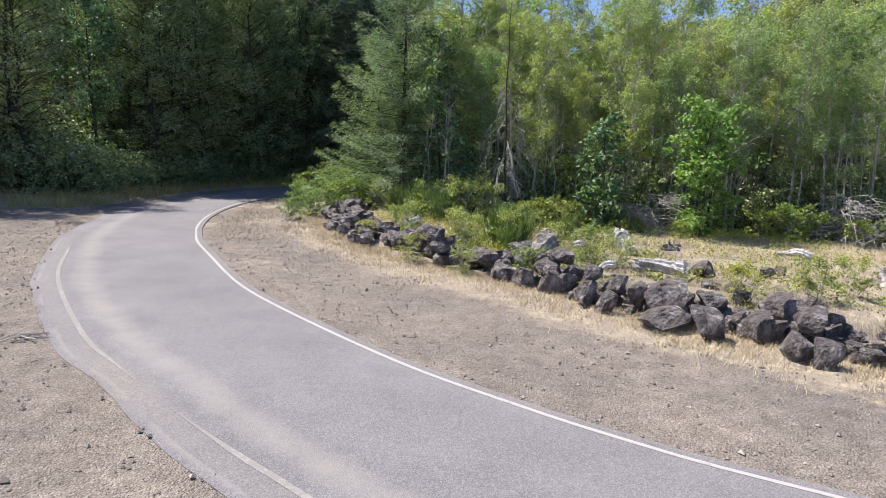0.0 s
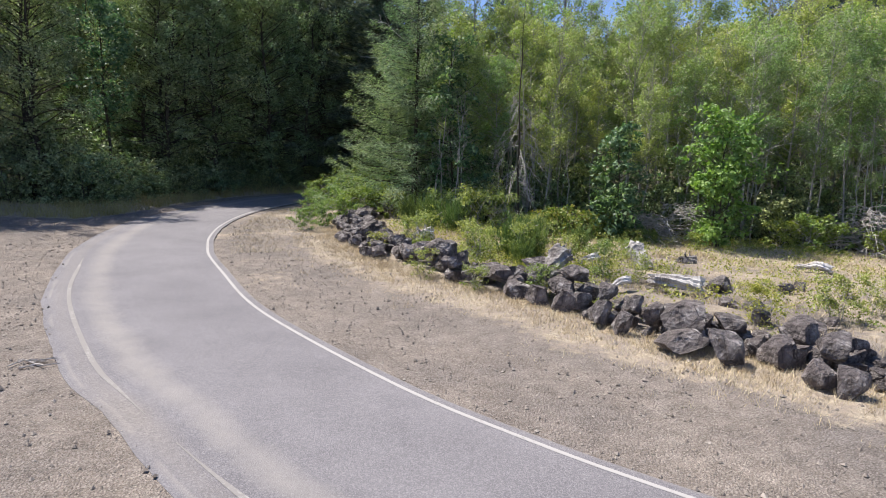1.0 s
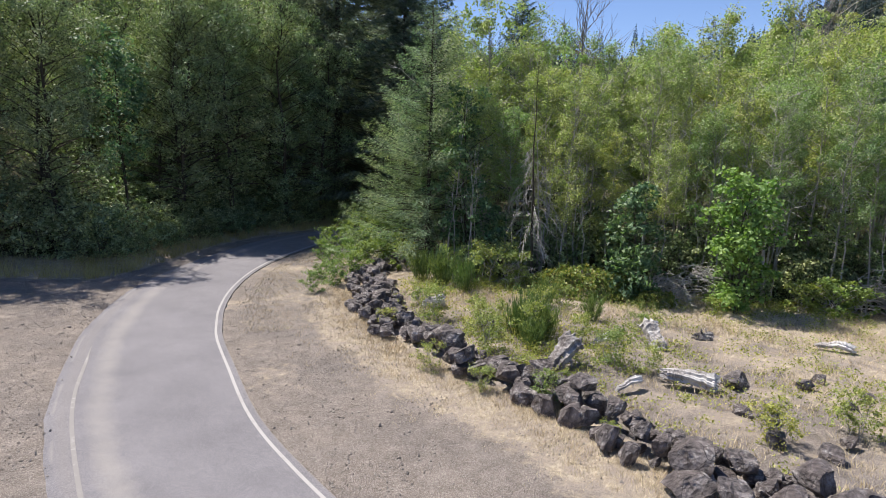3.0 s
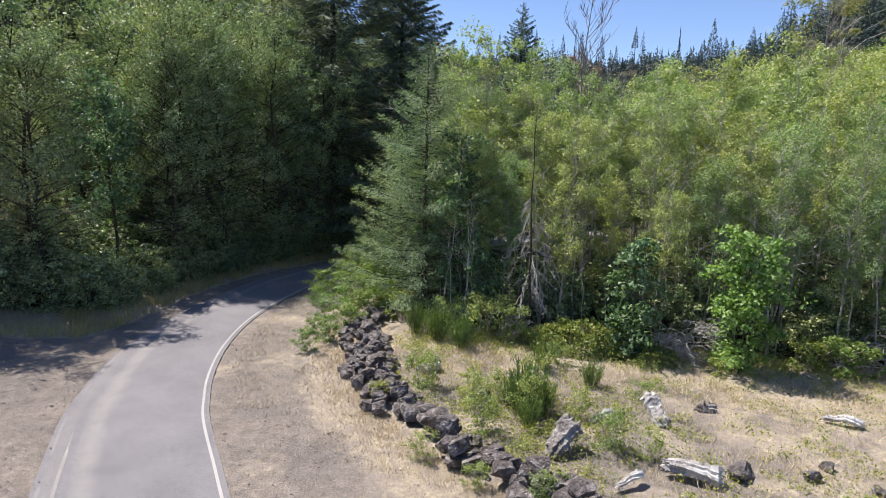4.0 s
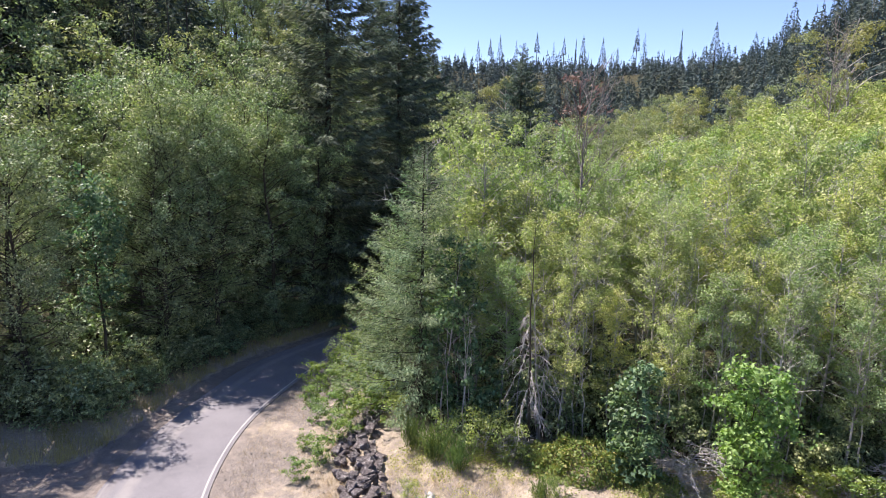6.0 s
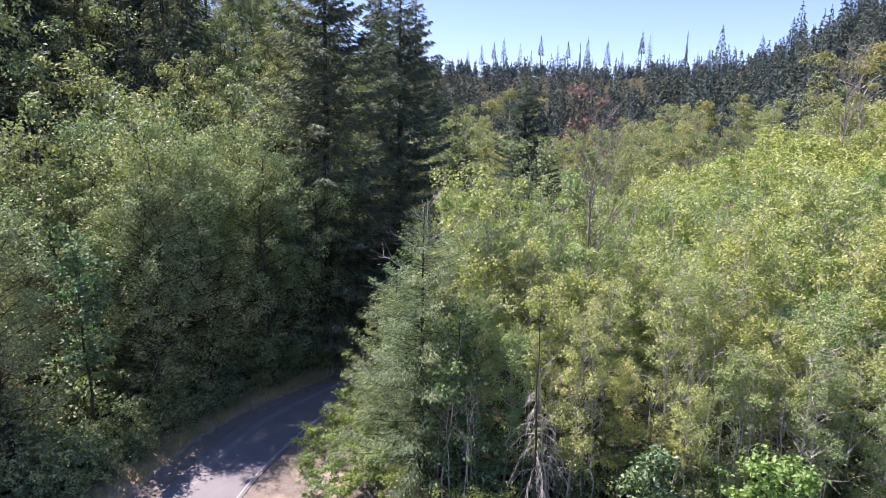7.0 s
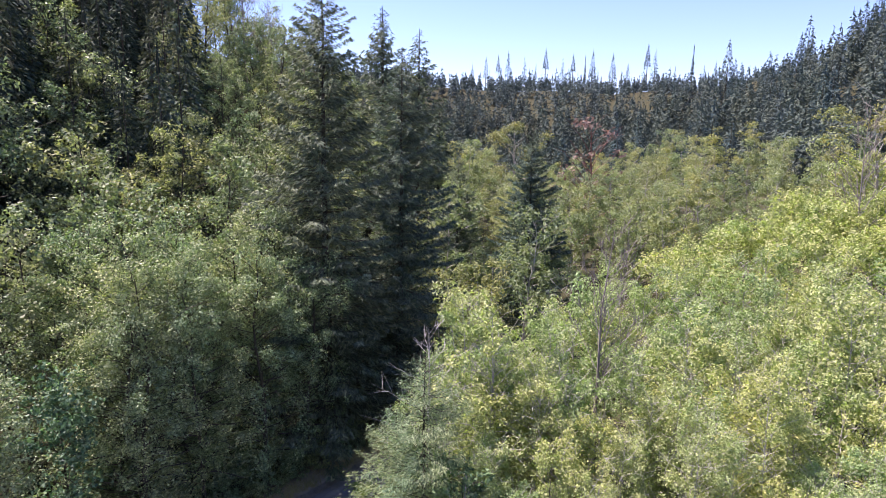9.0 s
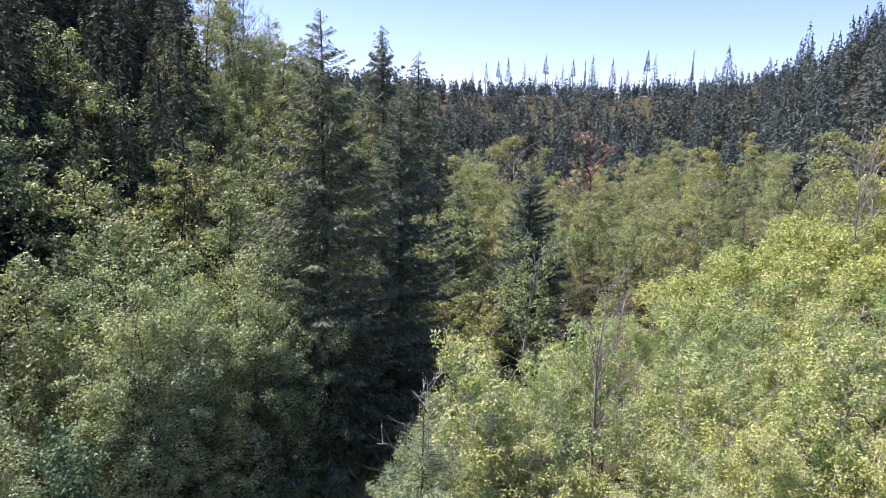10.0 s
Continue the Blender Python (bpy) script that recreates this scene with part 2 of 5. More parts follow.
# ---- mesh helpers ----
class Soup:
    """Gathers vertices and faces of one part."""

    def __init__(self):
        self.v, self.f, self.n = [], [], 0

    def add(self, verts, faces):
        verts = np.asarray(verts, dtype=float).reshape(-1, 3)
        self.v.append(verts)
        self.f.extend((np.asarray(faces) + self.n).tolist())
        self.n += len(verts)

    def tube(self, pts, radii, sides=5):
        pts = np.asarray(pts, dtype=float)
        k = len(pts)
        way = np.gradient(pts, axis=0)
        way /= np.linalg.norm(way, axis=1)[:, None] + 1e-9
        ref = np.where(np.abs(way[:, 2:3]) > 0.9, np.array([[1.0, 0, 0]]), np.array([[0, 0, 1.0]]))
        u = np.cross(way, ref)
        u /= np.linalg.norm(u, axis=1)[:, None] + 1e-9
        w = np.cross(way, u)
        a = np.linspace(0, 2 * math.pi, sides, endpoint=False)
        ring = u[:, None] * np.cos(a)[None, :, None] + w[:, None] * np.sin(a)[None, :, None]
        v = (pts[:, None] + ring * np.asarray(radii, dtype=float)[:, None, None]).reshape(-1, 3)
        f = [[i * sides + j, i * sides + (j + 1) % sides, (i + 1) * sides + (j + 1) % sides, (i + 1) * sides + j] for i in range(k - 1) for j in range(sides)]
        self.add(v, f)

    def leaves(self, rng, pos, length, width, up=0.15, ways=None, fold=0.15, kite=False, facing=None):
        """One pointed leaf, or folded kite, at each place of pos."""
        pos = np.asarray(pos, dtype=float)
        n = len(pos)
        ln = length * rng.uniform(0.6, 1.4, n)[:, None]
        wd = width * rng.uniform(0.7, 1.3, n)[:, None]
        nor = rng.normal(size=(n, 3))
        nor[:, 2] += up * 2
        if facing is not None:
            nor = nor * 0.55 + facing
        if ways is None:
            t = np.cross(nor, rng.normal(size=(n, 3)))
        else:
            t = np.asarray(ways, dtype=float)
        t = t / (np.linalg.norm(t, axis=1)[:, None] + 1e-9)
        b = np.cross(nor, t)
        b /= np.linalg.norm(b, axis=1)[:, None] + 1e-9
        if not kite:
            v = np.stack([pos - t * ln * 0.5 + b * wd * 0.5, pos + t * ln * 0.5, pos - t * ln * 0.5 - b * wd * 0.5], axis=1).reshape(-1, 3)
            self.add(v, np.arange(3 * n).reshape(n, 3))
            return
        nor = np.cross(t, b)
        v = np.stack([pos - t * ln * 0.5, pos + b * wd * 0.5 + nor * wd * fold, pos + t * ln * 0.5, pos - b * wd * 0.5 + nor * wd * fold], axis=1).reshape(-1, 3)
        self.add(v, np.arange(4 * n).reshape(n, 4))

    def domes(self, rng, centre, radius, leaves, flat, leaf, kite=False, low=0.36):
        """Leaf clumps: rounded tufts of leaves that face up and out, with shade beneath."""
        i = rng.integers(0, len(centre), leaves)
        d = rng.normal(size=(leaves, 3))
        d /= np.linalg.norm(d, axis=1)[:, None]
        d[:, 2] = np.where(rng.uniform(size=leaves) < low, -0.8 * np.abs(d[:, 2]), np.abs(d[:, 2]))
        r = radius[i] * rng.uniform(0.25, 1.0, leaves) ** 0.55 * rng.uniform(0.8, 1.2, leaves)
        pos = centre[i] + d * r[:, None] * np.array([[1, 1, flat]])
        pos[:, 2] = np.maximum(pos[:, 2], 0.06)
        self.leaves(rng, pos, leaf, leaf * 0.72, 0.0, None, 0.15, kite, d * 0.6 + np.array([[0, 0, 0.45]]))

    def mesh(self, name, material, smooth=False):
        me = bpy.data.meshes.new(name)
        me.from_pydata(np.concatenate(self.v).tolist(), [], self.f)
        me.materials.append(material)
        if smooth:
            me.polygons.foreach_set("use_smooth", [True] * len(me.polygons))
        me.update()
        return me


def part(name, me, parent, label=""):
    ob = new(name, me)
    ob.parent = parent
    return tagged(ob, label)


def thing(name, label, category, parts, group="", m=None):
    """A thing: an empty at its base with its parts."""
    root = tagged(new(name), label, category, group)
    root.empty_display_size = 0.2
    for p in parts:
        part(p[0], p[1], root, p[2] if len(p) > 2 else "")
    if m is not None:
        root.matrix_basis = m
    return root


def smooth01(a, b, x):
    t = np.clip((np.asarray(x, dtype=float) - a) / (b - a), 0, 1)
    return t * t * (3 - 2 * t)


def spline(points, step=0.5):
    """A smooth line through the points, with corners rounded."""
    p = np.asarray(points, dtype=float)
    q = np.concatenate([[2 * p[0] - p[1]], p, [2 * p[-1] - p[-2]]])
    out = []
    for i in range(1, len(q) - 2):
        k = max(2, int(np.linalg.norm(q[i + 1] - q[i]) / step))
        for s in np.arange(k) / k:
            out.append(0.5 * (2 * q[i] + (q[i + 1] - q[i - 1]) * s + (2 * q[i - 1] - 5 * q[i] + 4 * q[i + 1] - q[i + 2]) * s * s + (3 * q[i] - q[i - 1] - 3 * q[i + 1] + q[i + 2]) * s ** 3))
    return np.array(out + [p[-1]])


def gap_to(line, x, y):
    """Distance of places to a line of points, and the side they lie on (positive: right of its way)."""
    x, y = np.asarray(x, dtype=float), np.asarray(y, dtype=float)
    d2 = np.full(x.shape, 1e18)
    side = np.zeros(x.shape)
    for (ax, ay), (bx, by) in zip(line[:-1], line[1:]):
        ux, uy = bx - ax, by - ay
        t = np.clip(((x - ax) * ux + (y - ay) * uy) / (ux * ux + uy * uy + 1e-9), 0, 1)
        ex, ey = x - ax - t * ux, y - ay - t * uy
        e2 = ex * ex + ey * ey
        near = e2 < d2
        d2 = np.where(near, e2, d2)
        side = np.where(near, np.sign(ex * uy - ey * ux), side)
    return np.sqrt(d2), side


# ---- the lie of the land ----
def land(x, y):
    x, y = np.asarray(x, dtype=float), np.asarray(y, dtype=float)
    z = -0.014 * np.clip(x, -60, 60) + 0.0146 * np.clip(y, -60, 160)
    foot = -26 + 8 * smooth01(40, 90, y)
    hill = 0.46 * np.clip(foot - x, 0, 70) * smooth01(15, 60, y) + 0.10 * np.clip(y - 60, 0, 120) * smooth01(10, -25, x)
    z = z + hill * (1 - 0.9 * smooth01(125, 215, y)) + 9.5 * smooth01(-20, -42, x) * smooth01(84, 108, y) * (1 - smooth01(132, 190, y))
    z = z + 0.21 * np.clip(x - 14, 0, 60) * smooth01(45, 90, y)
    ridge = (32 + 10.5 * smooth01(72, 12, x)) * smooth01(190, 330, y)
    slope = 0.82 * np.clip(x - 79, 0, 44) * smooth01(120, 215, y)
    z = z + np.maximum(ridge, slope)
    return z - 25 * smooth01(345, 700, y)


RIGHT_LINE = spline([(34, -3), (20, 1.0), (10, 4.8), (4.5, 7.42), (2.67, 8.5), (1.18, 9.6), (-0.74, 11.25), (-3.57, 14.35), (-5.4, 16.75), (-7.2, 19.9), (-8.6, 22.45), (-9.3, 24.1), (-10.1, 26.4), (-10.85, 29.8), (-11.15, 33.9), (-10.7, 38.0), (-9.4, 43.3), (-7.3, 48.1), (-2.5, 54.5), (5, 62), (15, 69)])
LEFT_LINE = spline([(30, -9.5), (17, -5.2), (8.0, -0.8), (1.6, 4.0), (-1.42, 6.68), (-2.57, 7.65), (-3.87, 8.86), (-5.52, 10.5), (-6.7, 11.75), (-8.94, 14.8), (-10.38, 17.1), (-11.6, 19.6), (-12.8, 22.2), (-13.6, 24.9), (-14.2, 27.3), (-14.55, 30), (-14.5, 33.7), (-14.0, 38.0), (-13.0, 42.6), (-10.6, 47.0), (-7.0, 52.3), (-2.6, 57.6), (3.5, 64), (14, 71)])
ROCK_LINE = spline([(-4.3, 38), (-4.8, 33.5), (-4.2, 29.8), (-3.4, 26.8), (-2.1, 24.2), (-0.4, 21.9), (1.0, 20.3), (2.8, 19.0), (4.3, 17.1), (6.2, 15.3), (7.8, 14.0), (9.4, 12.9), (12.5, 11.2), (17, 9.5), (24, 7.5)])
BANK_LINE = spline([(-60, 22), (-30, 27), (-21, 29.2), (-17.4, 30.0), (-16.3, 34.3), (-15.8, 38.7), (-14.2, 43.5), (-11.7, 47.8), (-8.0, 53), (-3, 59)])
THICKET_LINE = spline([(-7.2, 46), (-4.6, 39.5), (-2.0, 35.0), (1.5, 34.0), (6, 34.2), (11, 33.0), (15, 32.0), (20, 30.8), (32, 27.0), (60, 20)])


def ground():
    gx = np.concatenate([-26 - np.geomspace(1, 2500, 42)[::-1], np.arange(-26, 26, 0.36), 26 + np.geomspace(1, 2500, 42)])
    gy = np.concatenate([-8 - np.geomspace(1, 2500, 30)[::-1], np.arange(-8, 52, 0.36), 52 + np.geomspace(1, 3500, 70)])
    X, Y = np.meshgrid(gx, gy)
    x, y = X.ravel(), Y.ravel()
    near = (np.abs(x) < 70) & (y > -20) & (y < 120)
    z = land(x, y)
    d_r, s_r = np.full(x.shape, 99.0), np.ones(x.shape)
    d_l, s_l = d_r.copy(), -np.ones(x.shape)
    d_k, s_k = d_r.copy(), np.where(y > 20, -1.0, 1.0)
    d_b, s_b = d_r.copy(), -np.ones(x.shape)
    d_t, s_t = d_r.copy(), np.where(y > 25, -1.0, 1.0)
    for line, d, s in ((RIGHT_LINE, d_r, s_r), (LEFT_LINE, d_l, s_l), (ROCK_LINE, d_k, s_k), (BANK_LINE, d_b, s_b), (THICKET_LINE, d_t, s_t)):
        d[near], s[near] = gap_to(line, x[near], y[near])
    on_road = (s_r < 0) & (s_l > 0)
    road_gap = np.where(on_road, 0, np.minimum(d_r, d_l))
    wob = np.array([noise.noise((a * 0.45, b * 0.45, 3.0)) for a, b in zip(x, y)])
    fine = np.array([noise.noise((a * 2.1, b * 2.1, 7.0)) for a, b in zip(x, y)])
    # the bed of the road lies under the asphalt, the verges are rough
    z = z - 0.10 * (on_road | (d_l < 0.30)) + (0.05 * wob + 0.025 * fine) * smooth01(0.9, 2.5, road_gap)
    right_side = s_r > 0
    behind_rocks = right_side & (s_k < 0)
    strip = smooth01(4.4, 1.6, d_k) * right_side * (s_k > 0)
    verge = smooth01(0.9, 2.2, d_r) * smooth01(20, 27, y) * right_side * (x < 0)
    meadow = smooth01(14.5, 21, y) * right_side * (s_k > 0) * (0.22 + 0.4 * wob)
    bank = s_b < 0
    thick = (s_t < 0) & right_side
    grass = np.clip(np.maximum.reduce([strip * 0.82, meadow, behind_rocks * (0.22 + 0.45 * wob + 0.6 * smooth01(8.0, 3.0, d_t) + 0.3 * smooth01(8, 12, x)), verge * 0.30, bank * 0.8]), 0, 1)
    grass = np.where((~right_side) & ~bank, 0.0, np.clip(grass + 0.25 * wob * (grass > 0.05), 0, 1))
    # past y 32 the dark floor creeps roadward, painting the bank trees' shade
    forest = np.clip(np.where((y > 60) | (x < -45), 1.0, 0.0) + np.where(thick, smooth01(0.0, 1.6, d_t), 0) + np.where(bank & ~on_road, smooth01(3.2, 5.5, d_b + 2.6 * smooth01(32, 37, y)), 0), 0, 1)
    z = z + np.where(bank, 0.25 * smooth01(0.2, 2.5, d_b), 0) + np.where(behind_rocks, 0.18 * wob, 0)
    ny, nx = X.shape
    i = np.arange(nx * ny).reshape(ny, nx)
    f = np.stack([i[:-1, :-1], i[:-1, 1:], i[1:, 1:], i[1:, :-1]], axis=-1).reshape(-1, 4)
    me = bpy.data.meshes.new("ground")
    me.from_pydata(np.stack([x, y, z], axis=1).tolist(), [], f.tolist())
    for name, values in (("grass", grass), ("forest", forest)):
        me.attributes.new(name, "FLOAT", "POINT").data.foreach_set("value", values.astype(np.float32))
    me.polygons.foreach_set("use_smooth", [True] * len(me.polygons))
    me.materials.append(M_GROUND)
    tagged(new("ground", me), "gravel turnout and dry grass on a forest valley floor", "ground", kind="structure")


ground()


def offset(line, by):
    way = np.gradient(line, axis=0)
    way /= np.linalg.norm(way, axis=1)[:, None]
    return line + np.stack([way[:, 1], -way[:, 0]], axis=1) * by


def strip_mesh(name, left, right, columns, lift, thick, material, attributes=(), taper=False):
    """A slab between two lines, following the land."""
    k = len(left)
    s = np.linspace(0, 1, columns)
    xy = left[:, None] * (1 - s)[None, :, None] + right[:, None] * s[None, :, None]
    z = land(xy[..., 0], xy[..., 1]) + lift * (0.25 + 0.75 * smooth01(0.0, 0.11, s) if taper else 1.0)
    top = np.concatenate([xy, z[..., None]], axis=-1).reshape(-1, 3)
    i = np.arange(k * columns).reshape(k, columns)
    f = np.stack([i[:-1, :-1], i[:-1, 1:], i[1:, 1:], i[1:, :-1]], axis=-1).reshape(-1, 4).tolist()
    n = k * columns
    v = [top]
    for col in (0, columns - 1):
        low = top.reshape(k, columns, 3)[:, col].copy()
        low[:, 2] -= thick
        j = n + np.arange(k)
        n += k
        v.append(low)
        a, b = (i[:-1, col], i[1:, col]) if col == 0 else (i[1:, col], i[:-1, col])
        c, d = (j[1:], j[:-1]) if col == 0 else (j[:-1], j[1:])
        f += np.stack([a, b, c, d], axis=-1).tolist()
    me = bpy.data.meshes.new(name)
    me.from_pydata(np.concatenate(v).tolist(), [], f)
    for at, fn in attributes:
        values = np.broadcast_to(fn(s, np.arange(k)[:, None] / k), (k, columns)).ravel()
        values = np.concatenate([values, np.full(n - k * columns, values.mean())])
        me.attributes.new(at, "FLOAT", "POINT").data.foreach_set("value", values.astype(np.float32))
    me.materials.append(material)
    return me


def resample(line, k):
    d = np.concatenate([[0], np.cumsum(np.linalg.norm(np.diff(line, axis=0), axis=1))])
    t = np.linspace(0, d[-1], k)
    return np.stack([np.interp(t, d, line[:, 0]), np.interp(t, d, line[:, 1])], axis=1)


def road():
    left, right = resample(offset(LEFT_LINE, -0.58), 260), resample(offset(RIGHT_LINE, 0.22), 260)
    ragged = np.array([noise.noise((a * 0.8, b * 0.8, 1.0)) + 0.8 * noise.noise((a * 2.1, b * 2.1, 4.0)) for a, b in left])
    left = offset(left, 0.0) + (right - left) / np.linalg.norm(right - left, axis=1)[:, None] * (ragged * 0.05)[:, None]
    broken = np.array([0.25 + 0.75 * (noise.noise((a * 0.5, b * 0.5, 9.0)) > -0.1) for a, b in left])[:, None]
    dust = lambda s, t: np.exp(-((s - 0.03) / 0.016) ** 2) * 0.75 * broken + np.exp(-((s - 0.25) / 0.10) ** 2) * 0.75 + 0.15 * np.exp(-((s - 0.75) / 0.12) ** 2) - 0.1 + 0 * t
    wash = np.exp(-((left[:, 0] + 5.5) ** 2 + (left[:, 1] - 9.4) ** 2) / 1.9)[:, None]
    left = left + (right - left) * 0.022 * wash
    grit = lambda s, t: 0.45 * wash * smooth01(0.25, 0.0, s) + np.exp(-((s - 0.08) / 0.05) ** 2) * 0.35 + np.exp(-((s - 1.0) / 0.012) ** 2) * 0.5 + 0 * t
    me = strip_mesh("road", left, right, 60, 0.035, 0.16, M_ASPHALT, (("dust", dust), ("grit", grit)), True)
    tagged(new("road", me), "curving grey asphalt forest road dusted with gravel", "road", kind="structure")
    stretches = ((RIGHT_LINE, 0.088, M_LINE), (LEFT_LINE[LEFT_LINE[:, 1] < 9.15], 0.10, M_FADED), (LEFT_LINE[(LEFT_LINE[:, 1] > 9.55) & (LEFT_LINE[:, 1] < 21.5)], 0.10, M_FADED))
    for line, w, paint in stretches:
        run = np.minimum(np.arange(len(line)), np.arange(len(line))[::-1])[:, None]
        w = w * (0.15 + 0.85 * smooth01(0, 4, run))
        me = strip_mesh("edge_line", offset(line, -w / 2), offset(line, w / 2), 2, 0.041, 0.004, paint)
        tagged(new("road_edge_line", me), "worn white painted line along the road edge", "road marking", kind="structure")


road()


# ---- growing things ----
def trunk_path(rng, h, wander, k=9):
    z = np.linspace(0, h, k)
    bend = np.cumsum(rng.normal(0, wander, (k, 2)), axis=0)
    bend -= bend[0]
    return np.column_stack([bend, z])


def along(path, s):
    k = len(path) - 1
    i = np.clip((np.asarray(s) * k).astype(int), 0, k - 1)
    f = np.asarray(s) * k - i
    return path[i] * (1 - f)[..., None] + path[i + 1] * f[..., None]


def grow_broadleaf(name, seed, h, base, spread, limbs, leaves, leaf, leaf_mat, bark, r0=0.12, rise=0.6, wander=0.12, tightness=0.30, flat=0.7, dead=0, per_clump=26, stems=1, profile=None, kite=False, twigs=0):
    """Trunk with limbs and a crown of clumps of single leaves."""
    rng = np.random.default_rng(seed)
    wood, crown = Soup(), Soup()
    prof = profile or (lambda s: 0.35 + 0.65 * math.sin(math.pi * min(1.0, 0.18 + 0.80 * s)) ** 0.8)
    paths, lengths = [], []
    for st in range(stems):
        tp = trunk_path(rng, h * rng.uniform(0.85, 1.0), wander)
        if stems > 1:
            a = 2 * math.pi * st / stems + rng.uniform(-0.4, 0.4)
            tp[:, 0] += math.cos(a) * (0.15 + 0.10 * tp[:, 2])
            tp[:, 1] += math.sin(a) * (0.15 + 0.10 * tp[:, 2])
        wood.tube(tp, r0 * (1 - 0.88 * np.linspace(0, 1, len(tp))), 6)
        for i in range(limbs // stems):
            q = (i + rng.uniform(0, 0.8)) / (limbs // stems)
            s = base + (0.985 - base) * q
            a = i * 2.4 + rng.uniform(-0.5, 0.5) + st
            ln = spread * prof(q) * rng.uniform(0.65, 1.25)
            up = rise * rng.uniform(0.5, 1.4) * (0.5 + q)
            p0 = along(tp, np.array([min(s, 0.999)]))[0]
            u = np.linspace(0, 1, 4)[:, None]
            way = np.array([[math.cos(a), math.sin(a), 0]])
            lp = p0 + way * ln * u + np.array([[0, 0, 1]]) * ln * up * (u ** 0.8) + rng.normal(0, 0.06 * ln, (4, 3)) * u
            wood.tube(lp, r0 * 0.36 * (1.15 - s) * (1 - 0.85 * u[:, 0]) + 0.006, 3)
            if rng.uniform() >= dead * (1.2 - q):
                paths.append(lp)
                lengths.append(ln)
    for _ in range(twigs):
        lp = paths[rng.integers(0, len(paths))]
        c = along(lp, np.array([rng.uniform(0.2, 1.0)]))[0]
        w = rng.normal(0, 0.7, 3) + np.array([0, 0, 0.6])
        wood.tube(c + w[None] * np.linspace(0, 1, 3)[:, None] * rng.uniform(0.4, 1.0) + rng.normal(0, 0.06, (3, 3)), [0.013, 0.010, 0.005], 3)
    lengths = np.array(lengths)
    clumps = max(8, leaves // per_clump)
    pick = rng.choice(len(paths), clumps, p=lengths / lengths.sum())
    u = np.clip(rng.beta(2.2, 1.2, clumps), 0, 1)
    centre = np.stack([along(paths[i], np.array([uu]))[0] for i, uu in zip(pick, u)])
    centre += rng.normal(0, 1, (clumps, 3)) * (0.13 * lengths[pick])[:, None]
    crown.domes(rng, centre, tightness * 1.6 * rng.uniform(0.5, 1.5, clumps), leaves, flat, leaf, kite)
    return wood.mesh(name + "_wood", bark), crown.mesh(name + "_leaves", leaf_mat)


def grow_conifer(name, seed, h, base, radius, boughs, sprays, spray, leaf_mat, bark, droop=0.35, r0=0.3, power=0.85, gap=0.0, shaggy=0.25, boughs_seen=True, fluff=0.0):
    """Straight trunk, drooping boughs, each feathered with hanging sprays of needles."""
    rng = np.random.default_rng(seed)
    wood, crown = Soup(), Soup()
    tp = trunk_path(rng, h, 0.02 * h / 12)
    wood.tube(tp, r0 * (1 - 0.95 * np.linspace(0, 1, len(tp))) + 0.01, 7)
    pos, ways, fine = [], [], []
    for i in range(boughs):
        q = (i + rng.uniform(0, 1)) / boughs
        if gap and rng.uniform() < gap:
            continue
        s = base + (0.995 - base) * q
        a = rng.uniform(0, 2 * math.pi)
        ln = radius * max(0.05, (1 - q) ** power) * rng.uniform(1 - 2 * shaggy, 1 + shaggy) + 0.12
        p0 = along(tp, np.array([s]))[0]
        u = np.linspace(0, 1, 5)
        out = np.array([math.cos(a), math.sin(a), 0.0])
        tilt = 0.22 * q - droop * (1 - q) + rng.normal(0, 0.13)
        lp = p0 + out * (ln * u)[:, None] + np.array([0, 0, 1.0]) * (ln * (tilt * u + 0.18 * u ** 3))[:, None]
        if boughs_seen:
            wood.tube(lp[[0, 2, 4]], (0.02 + 0.05 * (1 - q) * r0) * np.array([1, 0.6, 0.15]), 3)
        k = max(4, int(sprays * ln / radius * 1.6))
        v = rng.beta(1.4, 0.85, k)
        side = rng.choice([-1, 1], k) * rng.uniform(0.2, 1.0, k)
        lateral = np.array([-out[1], out[0], 0.0])
        reach = 0.36 * ln * (1.15 - v) + 0.5 * spray
        pts = along(lp, v) + lateral * (side * reach * rng.uniform(0.1, 1, k))[:, None]
        pts[:, 2] -= np.abs(side) * reach * 0.25 + rng.uniform(0, 0.25, k) * spray
        pos.append(pts)
        fine.append(np.full(k, spray * (0.4 + 0.6 * min(1.0, (1 - q) * 5))))
        ways.append(out[None] * 0.8 + lateral[None] * side[:, None] * 0.9 + np.array([0, 0, -0.45])[None] + rng.normal(0, 0.25, (k, 3)))
    pos, ways = np.concatenate(pos), np.concatenate(ways)
    pos = pos + rng.normal(0, 1, pos.shape) * fluff
    fine = np.concatenate(fine)[:, None]
    crown.leaves(rng, pos, fine, fine * 0.27, 0.5, ways)
    return wood.mesh(name + "_wood", bark), crown.mesh(name + "_needles", leaf_mat)


